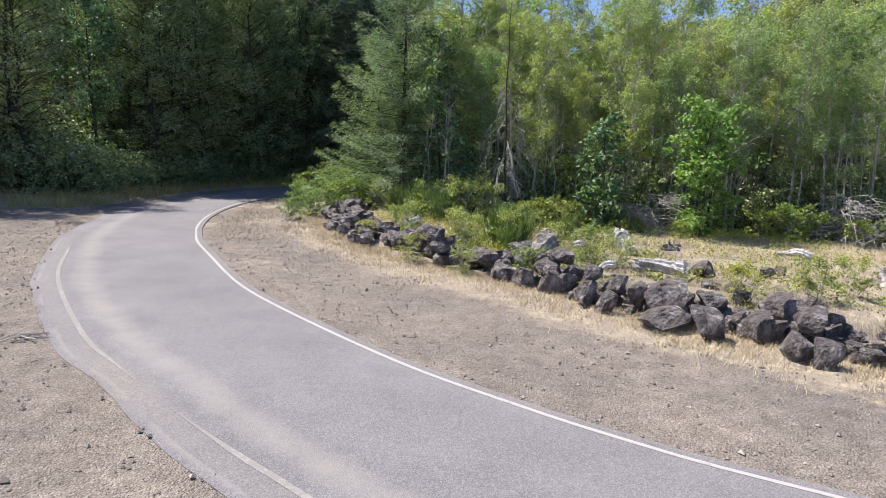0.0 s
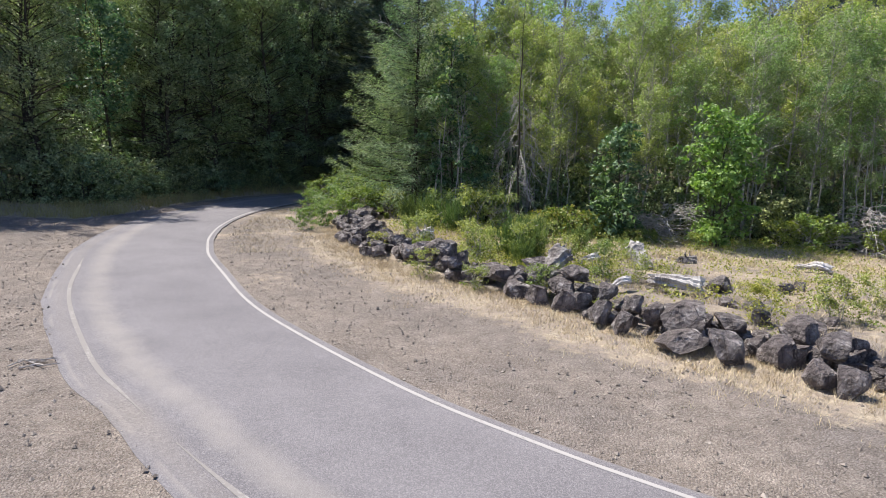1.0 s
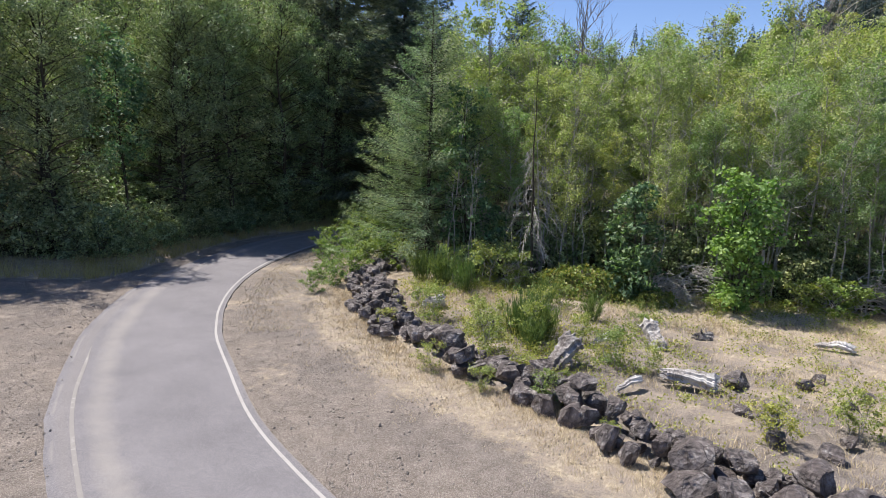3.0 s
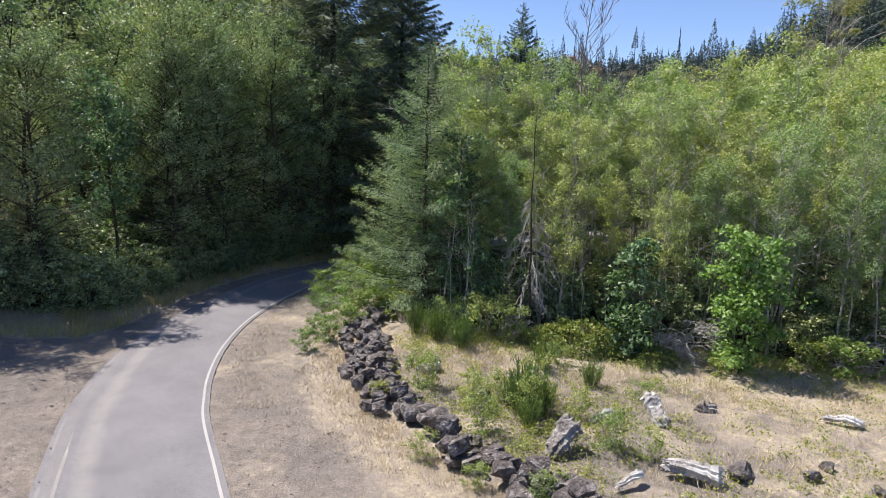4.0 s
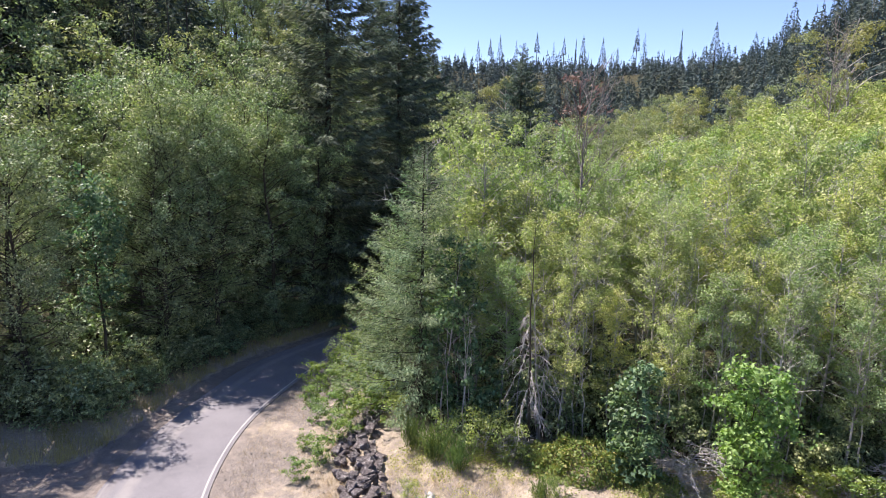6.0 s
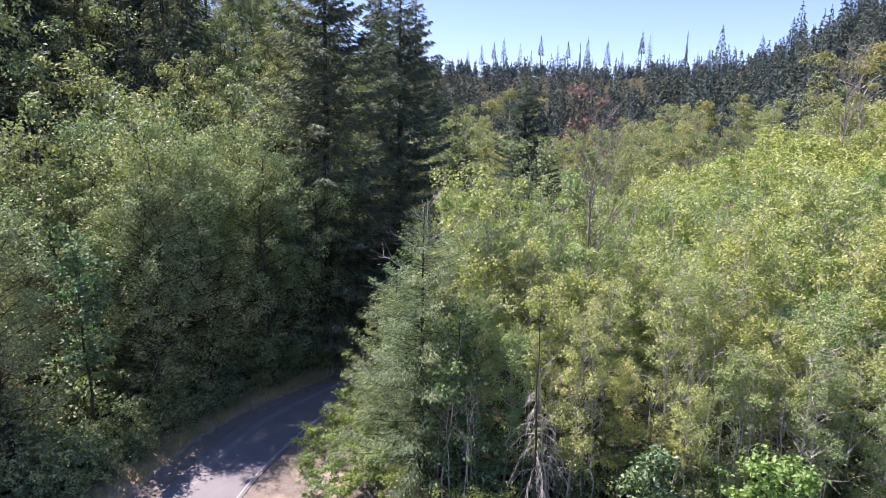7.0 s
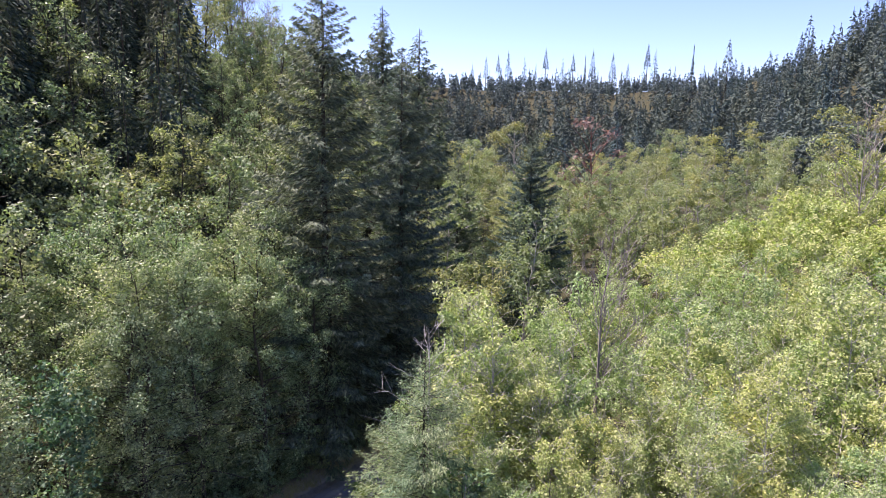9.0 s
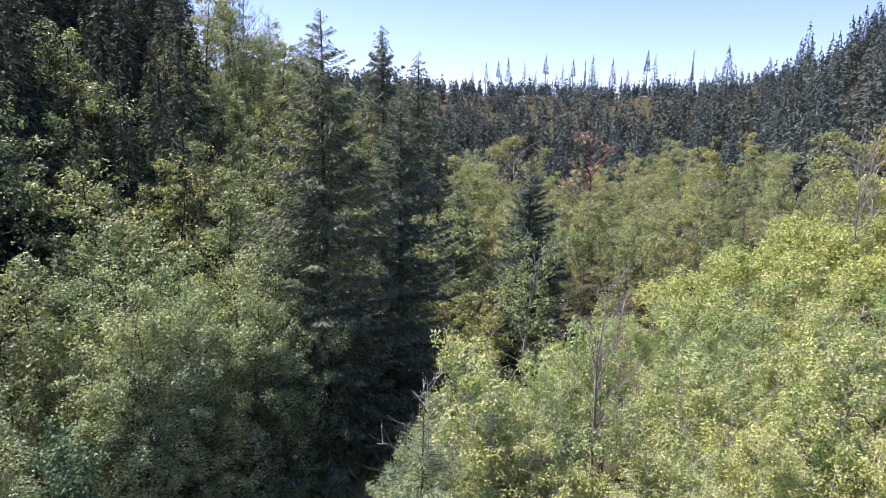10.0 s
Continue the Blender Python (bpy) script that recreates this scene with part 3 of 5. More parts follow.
def tiered(soup, rng, x, y, z, h, wide, sprays, spray, base=0.05):
    """A conifer of many small drooping sprays in ragged tiers, added to a soup."""
    q = 1 - np.sqrt(rng.uniform(0, 1, sprays))
    tiers = 16
    ragged = 0.75 + 0.45 * rng.uniform(0, 1, (tiers + 1, 9))
    q = np.clip((np.floor(q * tiers) + rng.uniform(0.0, 0.95, sprays)) / tiers, 0, 0.985)
    a = rng.uniform(0, 2 * math.pi, sprays)
    r = wide * ((1 - q) ** 0.9 * ragged[(q * tiers).astype(int), (a / 6.2832 * 9).astype(int)] * rng.uniform(0.35, 1.0, sprays) ** 0.6 + 0.04)
    c = z + h * (base + (1 - base) * q) - 0.3 * r
    out = np.column_stack([np.cos(a), np.sin(a), np.full(sprays, -0.55)]) + rng.normal(0, 0.25, (sprays, 3))
    pos = np.column_stack([x + np.cos(a) * r, y + np.sin(a) * r, c])
    soup.leaves(rng, pos, spray, spray * 0.5, 0.5, out)
    s = 0.012 * h
    soup.add([(x - s, y, z + h * 0.86), (x + s, y, z + h * 0.86), (x, y, z + h * 1.02)], [[0, 1, 2]])


def grow_tiered(name, seed, h, wide, sprays, spray, leaf_mat, bark, base=0.05, r0=0.2):
    rng = np.random.default_rng(seed)
    wood, crown = Soup(), Soup()
    wood.tube([(0, 0, 0), (0.05, 0, h * 0.5), (0, 0, h * 0.97)], [r0, r0 * 0.6, 0.02], 6)
    tiered(crown, rng, 0, 0, 0, h, wide, sprays, spray, base)
    return wood.mesh(name + "_wood", bark), crown.mesh(name + "_needles", leaf_mat)


def grow_dead(name, seed, h, base, spread, limbs, bark, r0=0.09, rise=0.2, twigs=5, bow=0.0, wander=0.06, top=0.99, trunk_bark=None, limb_r=0.016):
    """A dead tree: a trunk, and bare limbs with their twigs."""
    rng = np.random.default_rng(seed)
    wood = Soup()
    tp = trunk_path(rng, h, wander)
    wood.tube(tp, r0 * (1 - 0.9 * np.linspace(0, 1, len(tp))), 6)
    made = []
    for i in range(limbs):
        limb = Soup()
        q = (i + rng.uniform(0, 0.9)) / limbs
        s = base + (top - base) * q
        a = rng.uniform(0, 2 * math.pi)
        ln = spread * (1.05 - 0.7 * q) * rng.uniform(0.5, 1.2)
        p0 = along(tp, np.array([s]))[0]
        u = np.linspace(0, 1, 6)[:, None]
        out = np.array([[math.cos(a), math.sin(a), 0]])
        lp = p0 + out * ln * u + np.array([[0, 0, 1]]) * ln * (rise * u - bow * u ** 2) + rng.normal(0, 0.04 * ln, (6, 3)) * u
        lp[:, 2] = np.maximum(lp[:, 2], 0.03)
        limb.tube(lp, limb_r * (1.2 - q) * (1 - 0.8 * u[:, 0]) + 0.005, 4)
        for _ in range(twigs):
            c = along(lp, np.array([rng.uniform(0.3, 1)]))[0]
            w = out[0] * rng.uniform(0.1, 0.8) + rng.normal(0, 0.5, 3) + np.array([0, 0, rise - bow])
            tl = ln * rng.uniform(0.15, 0.45)
            uu = np.linspace(0, 1, 3)[:, None]
            limb.tube(c + w * tl * uu + np.array([[0, 0, -0.3 * bow]]) * uu ** 2 * tl, np.array([0.010, 0.007, 0.004]) * limb_r / 0.016, 3)
        made.append(limb.mesh(name + "_limb", bark))
    return [("trunk", wood.mesh(name + "_trunk", trunk_bark or bark))] + [("limb", me) for me in made]


def at(x, y, turn=0.0, size=1.0, sink=0.05, lean=0.0):
    return pose(x, y, float(land(x, y)) - sink, lean, lean * 0.5, turn) @ Matrix.Diagonal((size, size, size, 1))


def plant(kind, name, label, category, group, places, parts, second="crown"):
    """Copies of one grown kind at the places: x, y, turn, size."""
    made = None
    for x, y, turn, size in places:
        made = thing(name, label, category, [("trunk", parts[0]), (second, parts[1])], group, at(x, y, turn, size, 0.08))
    return made

# ---- alder thicket beyond the field ----
rnd = random.Random(11)
ALDERS = [grow_broadleaf("alder", 100 + i, 14.5, 0.30 + 0.07 * (i % 3), 1.8, 46, 8400, 0.122, L_ALDER, M_BARK, 0.085, 0.75, 0.13, 0.30, 0.95, 0.36, 70, twigs=110) for i in range(5)]
ALDERS_FAR = [grow_broadleaf("alder_behind", 140 + i, 14.5, 0.40, 2.3, 26, 4200, 0.16, L_ALDER, M_BARK, 0.085, 0.7, 0.13, 0.40, 0.95, 0.1, 90, twigs=40) for i in range(3)]


def canopy(name, label, spots, material, h, spread, leaves, leaf):
    """Tree crowns too far off to tell apart, in one mesh."""
    rng = np.random.default_rng(len(spots))
    soup = Soup()
    for x, y, turn, size in spots:
        clumps = 30
        d = rng.normal(size=(clumps, 3))
        d /= np.linalg.norm(d, axis=1)[:, None]
        d[:, 2] = np.where(d[:, 2] < -0.3, -d[:, 2], d[:, 2])
        c = d * np.array([spread, spread, h * 0.26]) * rng.uniform(0.55, 1.05, (clumps, 1)) + np.array([0, 0, h * 0.72])
        c = c * size + np.array([x, y, float(land(x, y))])
        soup.domes(rng, c, rng.uniform(0.5, 1.3, clumps) * size, leaves, 0.9, leaf * size)
    tagged(new(name, soup.mesh(name, material)), label, "forest", kind="stuff")


def thicket():
    places_near, places_far = [], []
    for back, gap in ((0.6, 2.5), (2.6, 2.2), (5.0, 2.5), (7.8, 3.0)):
        line = offset(THICKET_LINE, -back)
        total = np.sum(np.linalg.norm(np.diff(line, axis=0), axis=1))
        for x, y in resample(line, int(total / gap)):
            x, y = x + rnd.uniform(-0.6, 0.6), y + rnd.uniform(-0.7, 0.7)
            if x < -3.6 or x > 34 or (x < 1.5 and back < 2):
                continue
            places_near.append((x, y, rnd.uniform(0, 360), rnd.uniform(0.78, 1.06) * (1.0 if x > 3 else 0.85) * min(1.0, 0.66 + 0.055 * back)))
    y = 41.0
    beyond = []
    while y < 150:
        step = 3.0 + 0.022 * (y - 40)
        x = -1.5 + 0.12 * (y - 40) if y < 50 else (0 + 0.95 * (y - 50) if y < 74 else 23 + 1.25 * (y - 74))
        while x < 24 + 0.62 * (y - 20):
            spot = (x + rnd.uniform(-1.2, 1.2), y + rnd.uniform(-1.2, 1.2), rnd.uniform(0, 360), rnd.uniform(0.72, 1.15))
            if math.hypot(spot[0] - 7.4, spot[1] - 46.0) > 2.4:
                (places_far if y < 66 else beyond).append(spot)
            x += step
        y += step * 0.9
    canopy("alder_canopy", "far part of the yellow-green alder thicket", beyond, L_ALDER, 14.5, 2.6, 2100, 0.24)
    for i in range(5):
        plant("alder", "alder_tree", "slender alder with pale grey trunk and yellow-green leaves", "tree", "alder thicket", places_near[i::5], ALDERS[i])
    for i in range(3):
        plant("alder", "alder_tree", "young alder in a dense yellow-green thicket", "tree", "alder thicket", places_far[i::3], ALDERS_FAR[i])
    return len(places_near), len(places_far)


print("alders", thicket())

# single plants at the edge of the thicket
EDGE_FIR = grow_conifer("edge_fir", 5, 14.6, 0.02, 4.3, 300, 170, 0.17, L_CEDAR, M_DARK_BARK, 0.12, 0.16, 0.62, 0.0, 0.42, fluff=0.11)
thing("young_fir_tree", "dense grey-green young fir at the thicket edge", "tree", [("trunk", EDGE_FIR[0]), ("crown", EDGE_FIR[1])], m=at(-2.3, 37.0, 20))
thing("young_fir_tree", "smaller grey-green young fir beside the larger one", "tree", [("trunk", EDGE_FIR[0]), ("crown", EDGE_FIR[1])], m=at(-4.0, 40.2, 140, 0.72))
TEAL = grow_broadleaf("teal_tree", 31, 9.6, 0.05, 1.9, 46, 5200, 0.20, L_TEAL, M_DARK_BARK, 0.09, 0.5, 0.08, 0.28)
thing("broadleaf_tree", "dark blue-green broadleaf tree before the firs", "tree", [("trunk", TEAL[0]), ("crown", TEAL[1])], m=at(0.0, 35.6, 60))
TEAL_LOW = grow_broadleaf("teal_low", 33, 6.0, 0.04, 1.4, 40, 3200, 0.21, L_TEAL, M_DARK_BARK, 0.07, 0.35, 0.06, 0.28)
thing("small_tree", "small dark blue-green tree at the edge of the field", "tree", [("trunk", TEAL_LOW[0]), ("crown", TEAL_LOW[1])], m=at(7.9, 31.6, 10))
MAPLE = grow_broadleaf("maple", 35, 6.9, 0.05, 1.75, 60, 5200, 0.22, L_MAPLE, M_DARK_BARK, 0.06, 0.6, 0.08, 0.30, stems=3, kite=True)
thing("maple_tree", "round bright green bushy maple in the dry field", "tree", [("trunk", MAPLE[0]), ("crown", MAPLE[1])], m=at(12.3, 30.0, 0, 0.92))
BARE = grow_dead("bare_tree", 41, 11.5, 0.14, 2.0, 44, M_DEAD, 0.085, 0.15, 11, 0.95, top=0.62, trunk_bark=M_DARK_BARK)
thing("dead_tree", "dead conifer with drooping bleached lower branches", "tree", BARE, m=at(3.35, 33.6, 0))
SNAG = grow_dead("grey_snag", 43, 10.5, 0.35, 2.4, 26, M_DEAD, 0.09, 0.7, 6, 0.0)
for x, y, turn, size in ((14.6, 32.6, 0, 0.95), (21.5, 32.0, 70, 1.0), (4.2, 42.5, 30, 1.25), (0.6, 41.0, 200, 1.3), (9.6, 36.5, 120, 1.05), (17.8, 35, 260, 1.0), (-2.3, 41.5, 80, 1.38)):
    thing("dead_tree", "leafless grey dead alder among the green thicket", "tree", SNAG, "dead alders", at(x, y, turn, size))
BRUSH = grow_dead("brush", 45, 1.6, 0.05, 1.9, 46, M_DEAD, 0.03, 0.5, 9, 0.6, 0.2)
for x, y, turn, size in ((9.9, 31.0, 0, 0.9), (10.7, 31.8, 130, 1.25), (19.6, 30.4, 60, 1.5), (20.8, 30.0, 200, 1.3), (3.0, 33.0, 10, 0.8)):
    thing("dead_brush", "tangled grey heap of dead leafless brush", "shrub", BRUSH, "dead brush", at(x, y, turn, size))

# thin leafless alder stems before the leafy ones
SAPLINGS = [grow_dead("sapling", 60 + i, 9.5, 0.45, 0.9, 9, M_BARK, 0.055, 1.0, 4, 0.0, 0.10) for i in range(3)]
front_line = resample(offset(THICKET_LINE, -0.4), 150)
for i in range(58):
    x, y = front_line[int(rnd.uniform(0.16, 0.72) * 149)]
    thing("alder_sapling", "thin pale alder stem with few bare twigs", "tree", SAPLINGS[i % 3], "alder saplings", at(x + rnd.uniform(-0.6, 0.6), y + rnd.uniform(-0.9, 1.4), rnd.uniform(0, 360), rnd.uniform(0.6, 1.05), 0.08, rnd.uniform(-4, 4)))

# ---- woods on the bank across the road ----
BANKWOOD = [grow_broadleaf("bank_tree", 200 + i, 18.0, 0.14, 3.9, 60, 15000, 0.145, L_BROAD, M_DARK_BARK, 0.20, 0.5, 0.26, 0.44, 0.9, 0.2, 90, twigs=60) for i in range(4)]
HILLWOOD = [grow_broadleaf("hill_tree", 220 + i, 17.0, 0.15, 3.7, 36, 4800, 0.255, L_HILL, M_DARK_BARK, 0.17, 0.5, 0.2, 0.52, 0.9, 0.05, 60) for i in range(3)]
BUSH = [grow_broadleaf("bush", 240 + i, 2.6, 0.02, 1.5, 24, 1300, 0.15, L_BROAD, M_DARK_BARK, 0.03, 0.5, 0.1, 0.24, stems=2) for i in range(2)]
BRIGHT = grow_broadleaf("bright_tree", 250, 12.5, 0.35, 1.7, 40, 3400, 0.2, L_TEAL, M_DARK_BARK, 0.10, 0.7, 0.1, 0.34)


def bank_woods():
    near, hill, low = [], [], []
    for back, gap, inward in ((5.5, 3.3, 0), (8.8, 3.8, 0), (12.5, 4.4, 0)):
        line = offset(BANK_LINE, -back)
        total = np.sum(np.linalg.norm(np.diff(line, axis=0), axis=1))
        for x, y in resample(line, int(total / gap)):
            if x < -44 or y > 56:
                continue
            if math.hypot(x + 19.6, y - 36.5) > 2.2 and math.hypot(x + 24.5, y - 38.2) > 4.2:
                near.append((x + rnd.uniform(-1, 1), y + rnd.uniform(-1, 1), rnd.uniform(0, 360), rnd.uniform(0.70, 1.08)))
    for x, y in resample(offset(BANK_LINE, -4.0), 60):
        if -40 < x and y < 52:
            low.append((x + rnd.uniform(-0.5, 0.5), y + rnd.uniform(-0.5, 0.5), rnd.uniform(0, 360), rnd.uniform(0.5, 1.15)))
    for back in (6.5,):
        for x, y in resample(offset(BANK_LINE, -back), 44):
            if -38 < x and y < 54:
                low.append((x + rnd.uniform(-0.8, 0.8), y + rnd.uniform(-0.8, 0.8), rnd.uniform(0, 360), rnd.uniform(0.9, 1.7)))
    for back, n in ((1.7, 90), (3.0, 80)):
        for x, y in resample(offset(BANK_LINE, -back), n):
            if x > -20 and 33.5 < y < 57:
                low.append((x + rnd.uniform(-0.5, 0.5), y + rnd.uniform(-0.5, 0.5), rnd.uniform(0, 360), rnd.uniform(0.35, 0.75) * (0.6 + 0.25 * back)))
    y = 48.0
    while y < 150:
        step = 5.6 + 0.014 * (y - 45)
        x = -16 - 0.05 * (y - 48)
        while x > -3 - 0.78 * y:
            if (x < -24 or y > 62) and (x > -40 - 0.15 * (y - 60) or rnd.random() < 0.3):
                hill.append((x + rnd.uniform(-1.6, 1.6), y + rnd.uniform(-1.6, 1.6), rnd.uniform(0, 360), rnd.uniform(0.75, 1.25)))
            x -= step
        y += step
    for i in range(4):
        plant("bank", "bank_tree", "tall dark green broadleaf tree on the shaded road bank", "tree", "trees on the bank", near[i::4], BANKWOOD[i])
    for i in range(3):
        plant("hill", "hillside_tree", "broadleaf tree on the wooded hillside", "tree", "hillside trees", hill[i::3], HILLWOOD[i])
    for i in range(2):
        plant("bush", "bank_bush", "leafy green bush at the foot of the bank trees", "shrub", "bushes on the bank", low[i::2], BUSH[i])
    return len(near), len(hill), len(low)


print("bank", bank_woods())
plant("bank", "bank_tree", "tall dark green broadleaf tree on the shaded road bank", "tree", "trees on the bank", [(-26.5, 29.5, 10, 0.95), (-28.8, 27.6, 100, 1.0), (-31.5, 30.0, 200, 1.0), (-18.2, 41.6, 60, 0.9), (-16.6, 45.2, 150, 0.92), (-14.4, 48.6, 250, 0.9), (-11.8, 51.6, 20, 0.82), (-20.5, 43.6, 310, 1.0), (-18.6, 47.6, 80, 1.02), (-16.0, 51.0, 190, 1.0), (-22.6, 34.6, 120, 0.86)], BANKWOOD[1])


def understory():
    spots = []
    for back, n in ((0.6, 26), (2.2, 26), (4.0, 24)):
        for x, y in resample(offset(THICKET_LINE, -back), n * 2):
            if 0.5 < x < 30:
                spots.append((x + rnd.uniform(-0.8, 0.8), y + rnd.uniform(-0.5, 0.5), rnd.uniform(0, 360), rnd.uniform(0.35, 0.9) * (1 + 0.25 * back)))
    for i in range(2):
        plant("bush", "understory_bush", "shaded leafy bush under the alders", "shrub", "understory bushes", spots[i::2], BUSH[i])


understory()
thing("broadleaf_tree", "blue-green young tree standing before darker woods", "tree", [("trunk", BRIGHT[0]), ("crown", BRIGHT[1])], m=at(-20.4, 38.4, 40, 1.12))

# tall firs over the road's far bend
FIRS = [grow_conifer("tall_fir", 300 + i, 36.0, 0.06, 8.8 - 0.5 * i, 380, 190, 0.44, L_FIR, M_DARK_BARK, 0.32, 0.42, 0.68, 0.0, 0.20) for i in range(2)]
FIRS_BACK = [grow_conifer("back_fir", 310 + i, 36.0, 0.06, 8.0, 260, 50, 0.80, L_FIR, M_DARK_BARK, 0.32, 0.42, 0.70, 0.0, 0.22) for i in range(2)]
for i, (x, y, turn, h) in enumerate(((-11.8, 57.0, 0, 35.4), (-7.0, 62.5, 90, 30.5), (-8.6, 70, 200, 19), (-16.5, 68, 30, 24), (4.9, 78.4, 140, 24.6), (5.7, 90, 60, 19), (-10.0, 104, 10, 35), (-22.5, 148, 100, 36), (-7.5, 112, 20, 26), (-17.8, 120, 300, 38), (-3.0, 84, 220, 20))):
    thing("fir_tree", "tall dark green fir with drooping boughs", "tree", [("trunk", (FIRS if y < 95 else FIRS_BACK)[i % 2][0]), ("crown", (FIRS if y < 95 else FIRS_BACK)[i % 2][1])], "tall firs", at(x, y, turn, h / 36.0))
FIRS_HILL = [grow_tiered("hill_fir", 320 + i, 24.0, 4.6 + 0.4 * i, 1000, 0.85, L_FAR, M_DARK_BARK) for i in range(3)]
# left hillside firs, their shade put into the needle colour
FIRS_SHADY = [grow_tiered("shady_fir", 326 + i, 24.0, 4.6 + 0.4 * i, 1700, 0.6, L_SHADED, M_DARK_BARK) for i in range(3)]


def hill_firs():
    spots = []
    for _ in range(100):
        y = rnd.uniform(70, 150)
        spots.append((-40 - 0.45 * (y - 60) + rnd.uniform(-22, 16), y, rnd.uniform(0, 360), rnd.uniform(0.75, 1.15)))
    for _ in range(75):
        y = rnd.uniform(64, 125)
        spots.append((-42 - 0.35 * (y - 60) - 34 * rnd.random() ** 1.3, y, rnd.uniform(0, 360), rnd.uniform(0.85, 1.3)))
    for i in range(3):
        plant("fir", "hillside_fir", "fir with shade-darkened needles on the shaded hillside", "tree", "hillside firs", spots[i::3], FIRS_SHADY[i])
    # the slope across the valley
    spots = []
    for _ in range(210):
        y = rnd.uniform(165, 300)
        x = rnd.uniform(34, 190) if rnd.random() < 0.72 else rnd.uniform(-60, 60)
        if y < 190 and x < 60 or y > 215 and x < 84:
            continue
        spots.append((x, y, rnd.uniform(0, 360), rnd.uniform(0.55, 1.0)))
    for i in range(3):
        plant("fir", "hillside_fir", "dark fir on the slope across the valley", "tree", "valley slope firs", spots[i::3], FIRS_HILL[i])


hill_firs()


def valley_trees():
    """Mixed broadleaf woods on the valley floor behind the thicket, thinner round the firs."""
    spots = []
    tries = 0
    while len(spots) < 135 and tries < 9000:
        tries += 1
        y = rnd.uniform(66, 195)
        far_side = (0.95 * (y - 50) if y < 74 else 23 + 1.25 * (y - 74)) - 1.0
        x = rnd.uniform(-8, min(far_side, 62))
        if y < 92 and x > 6.5:
            continue
        gap = 3.6 + 0.022 * (y - 60)
        if all(math.hypot(x - p[0], y - p[1]) > gap for p in spots):
            spots.append((x, y, rnd.uniform(0, 360), rnd.uniform(0.6, 1.05) + 0.2 * float(smooth01(95, 130, y)) * (x < 4)))
    for i in range(3):
        plant("valley", "valley_tree", "pale green broadleaf tree on the valley floor", "tree", "valley trees", spots[i::3], VALLEYWOOD[i])


VALLEYWOOD = [grow_broadleaf("valley_tree", 260 + i, 16.0, 0.12, 3.5, 36, 3800, 0.29, L_VALLEY, M_BARK, 0.16, 0.5, 0.2, 0.55, 0.9, 0.05, 60, twigs=20) for i in range(3)]
valley_trees()
GOLD = grow_broadleaf("golden_tree", 270, 17.0, 0.2, 4.2, 34, 5200, 0.20, L_OLIVE, M_BARK, 0.18, 0.5, 0.2, 0.6, 0.7, 0.2, 120, twigs=40)
thing("golden_tree", "broad tree turning golden in the valley", "tree", [("trunk", GOLD[0]), ("crown", GOLD[1])], m=at(6.2, 138, 0, 1.65))
thing("golden_tree", "tall tree with yellow-brown leaves on the slope", "tree", [("trunk", GOLD[0]), ("crown", GOLD[1])], m=at(45.5, 86, 60, 1.5))
RUST = grow_broadleaf("red_tree", 272, 15.0, 0.2, 4.2, 40, 420, 0.42, L_RED, M_RED_DEAD, 0.30, 0.8, 0.2, 0.6, 0.7, 0.0)
thing("withered_tree", "half-bare reddish withered tree in the valley", "tree", [("trunk", RUST[0]), ("crown", RUST[1])], m=at(20.2, 138, 0, 1.65))
TALL_BARE = grow_dead("tall_bare", 47, 20.0, 0.40, 3.0, 44, M_TWIG, 0.16, 1.25, 9, 0.0, 0.12, limb_r=0.03)
for x, y, turn, size in ((7.4, 46.2, 20, 0.96), (32.9, 110, 60, 0.80), (-40, 118, 10, 1.25), (-36, 116, 200, 1.1), (-31, 119, 80, 1.1), (37.5, 77.3, 90, 1.15)):
    thing("bare_tree", "tall bare grey tree over the valley canopy", "tree", TALL_BARE, "dead alders", at(x, y, turn, size))


# ---- wooded ridge that closes the valley ----
def ridge_woods():
    rng = np.random.default_rng(77)
    soup = Soup()
    for _ in range(1700):
        y = rng.uniform(244, 345)
        x = rng.uniform(-170, 330)
        h = rng.uniform(6, 12) if y < 312 else rng.uniform(5, 8)
        z0 = float(land(x, y))
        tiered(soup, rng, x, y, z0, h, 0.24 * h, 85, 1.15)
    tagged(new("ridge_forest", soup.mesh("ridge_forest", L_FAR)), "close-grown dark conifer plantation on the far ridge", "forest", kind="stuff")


ridge_woods()


def far_slopes():
    """Conifers that clothe the slopes across the valley."""
    rng = np.random.default_rng(78)
    soup = Soup()
    n = 0
    while n < 1150:
        y = rng.uniform(150, 262)
        x = rng.uniform(-110, 210)
        if 8 < x < 56 and y < 195 or -14 < x < 60 and y < 175:
            continue
        n += 1
        h = rng.uniform(10, 21)
        z0 = float(land(x, y))
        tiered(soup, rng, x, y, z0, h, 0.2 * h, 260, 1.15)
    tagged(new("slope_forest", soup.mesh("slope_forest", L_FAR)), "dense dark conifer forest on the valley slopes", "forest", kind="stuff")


far_slopes()
LONE = [grow_tiered("ridge_tree", 340 + i, 20.0, wide, 340, 0.62, L_FAR, M_DARK_BARK, low, 0.22) for i, (wide, low) in enumerate(((1.7, 0.52), (2.5, 0.22), (2.1, 0.40), (0.9, 0.30)))]
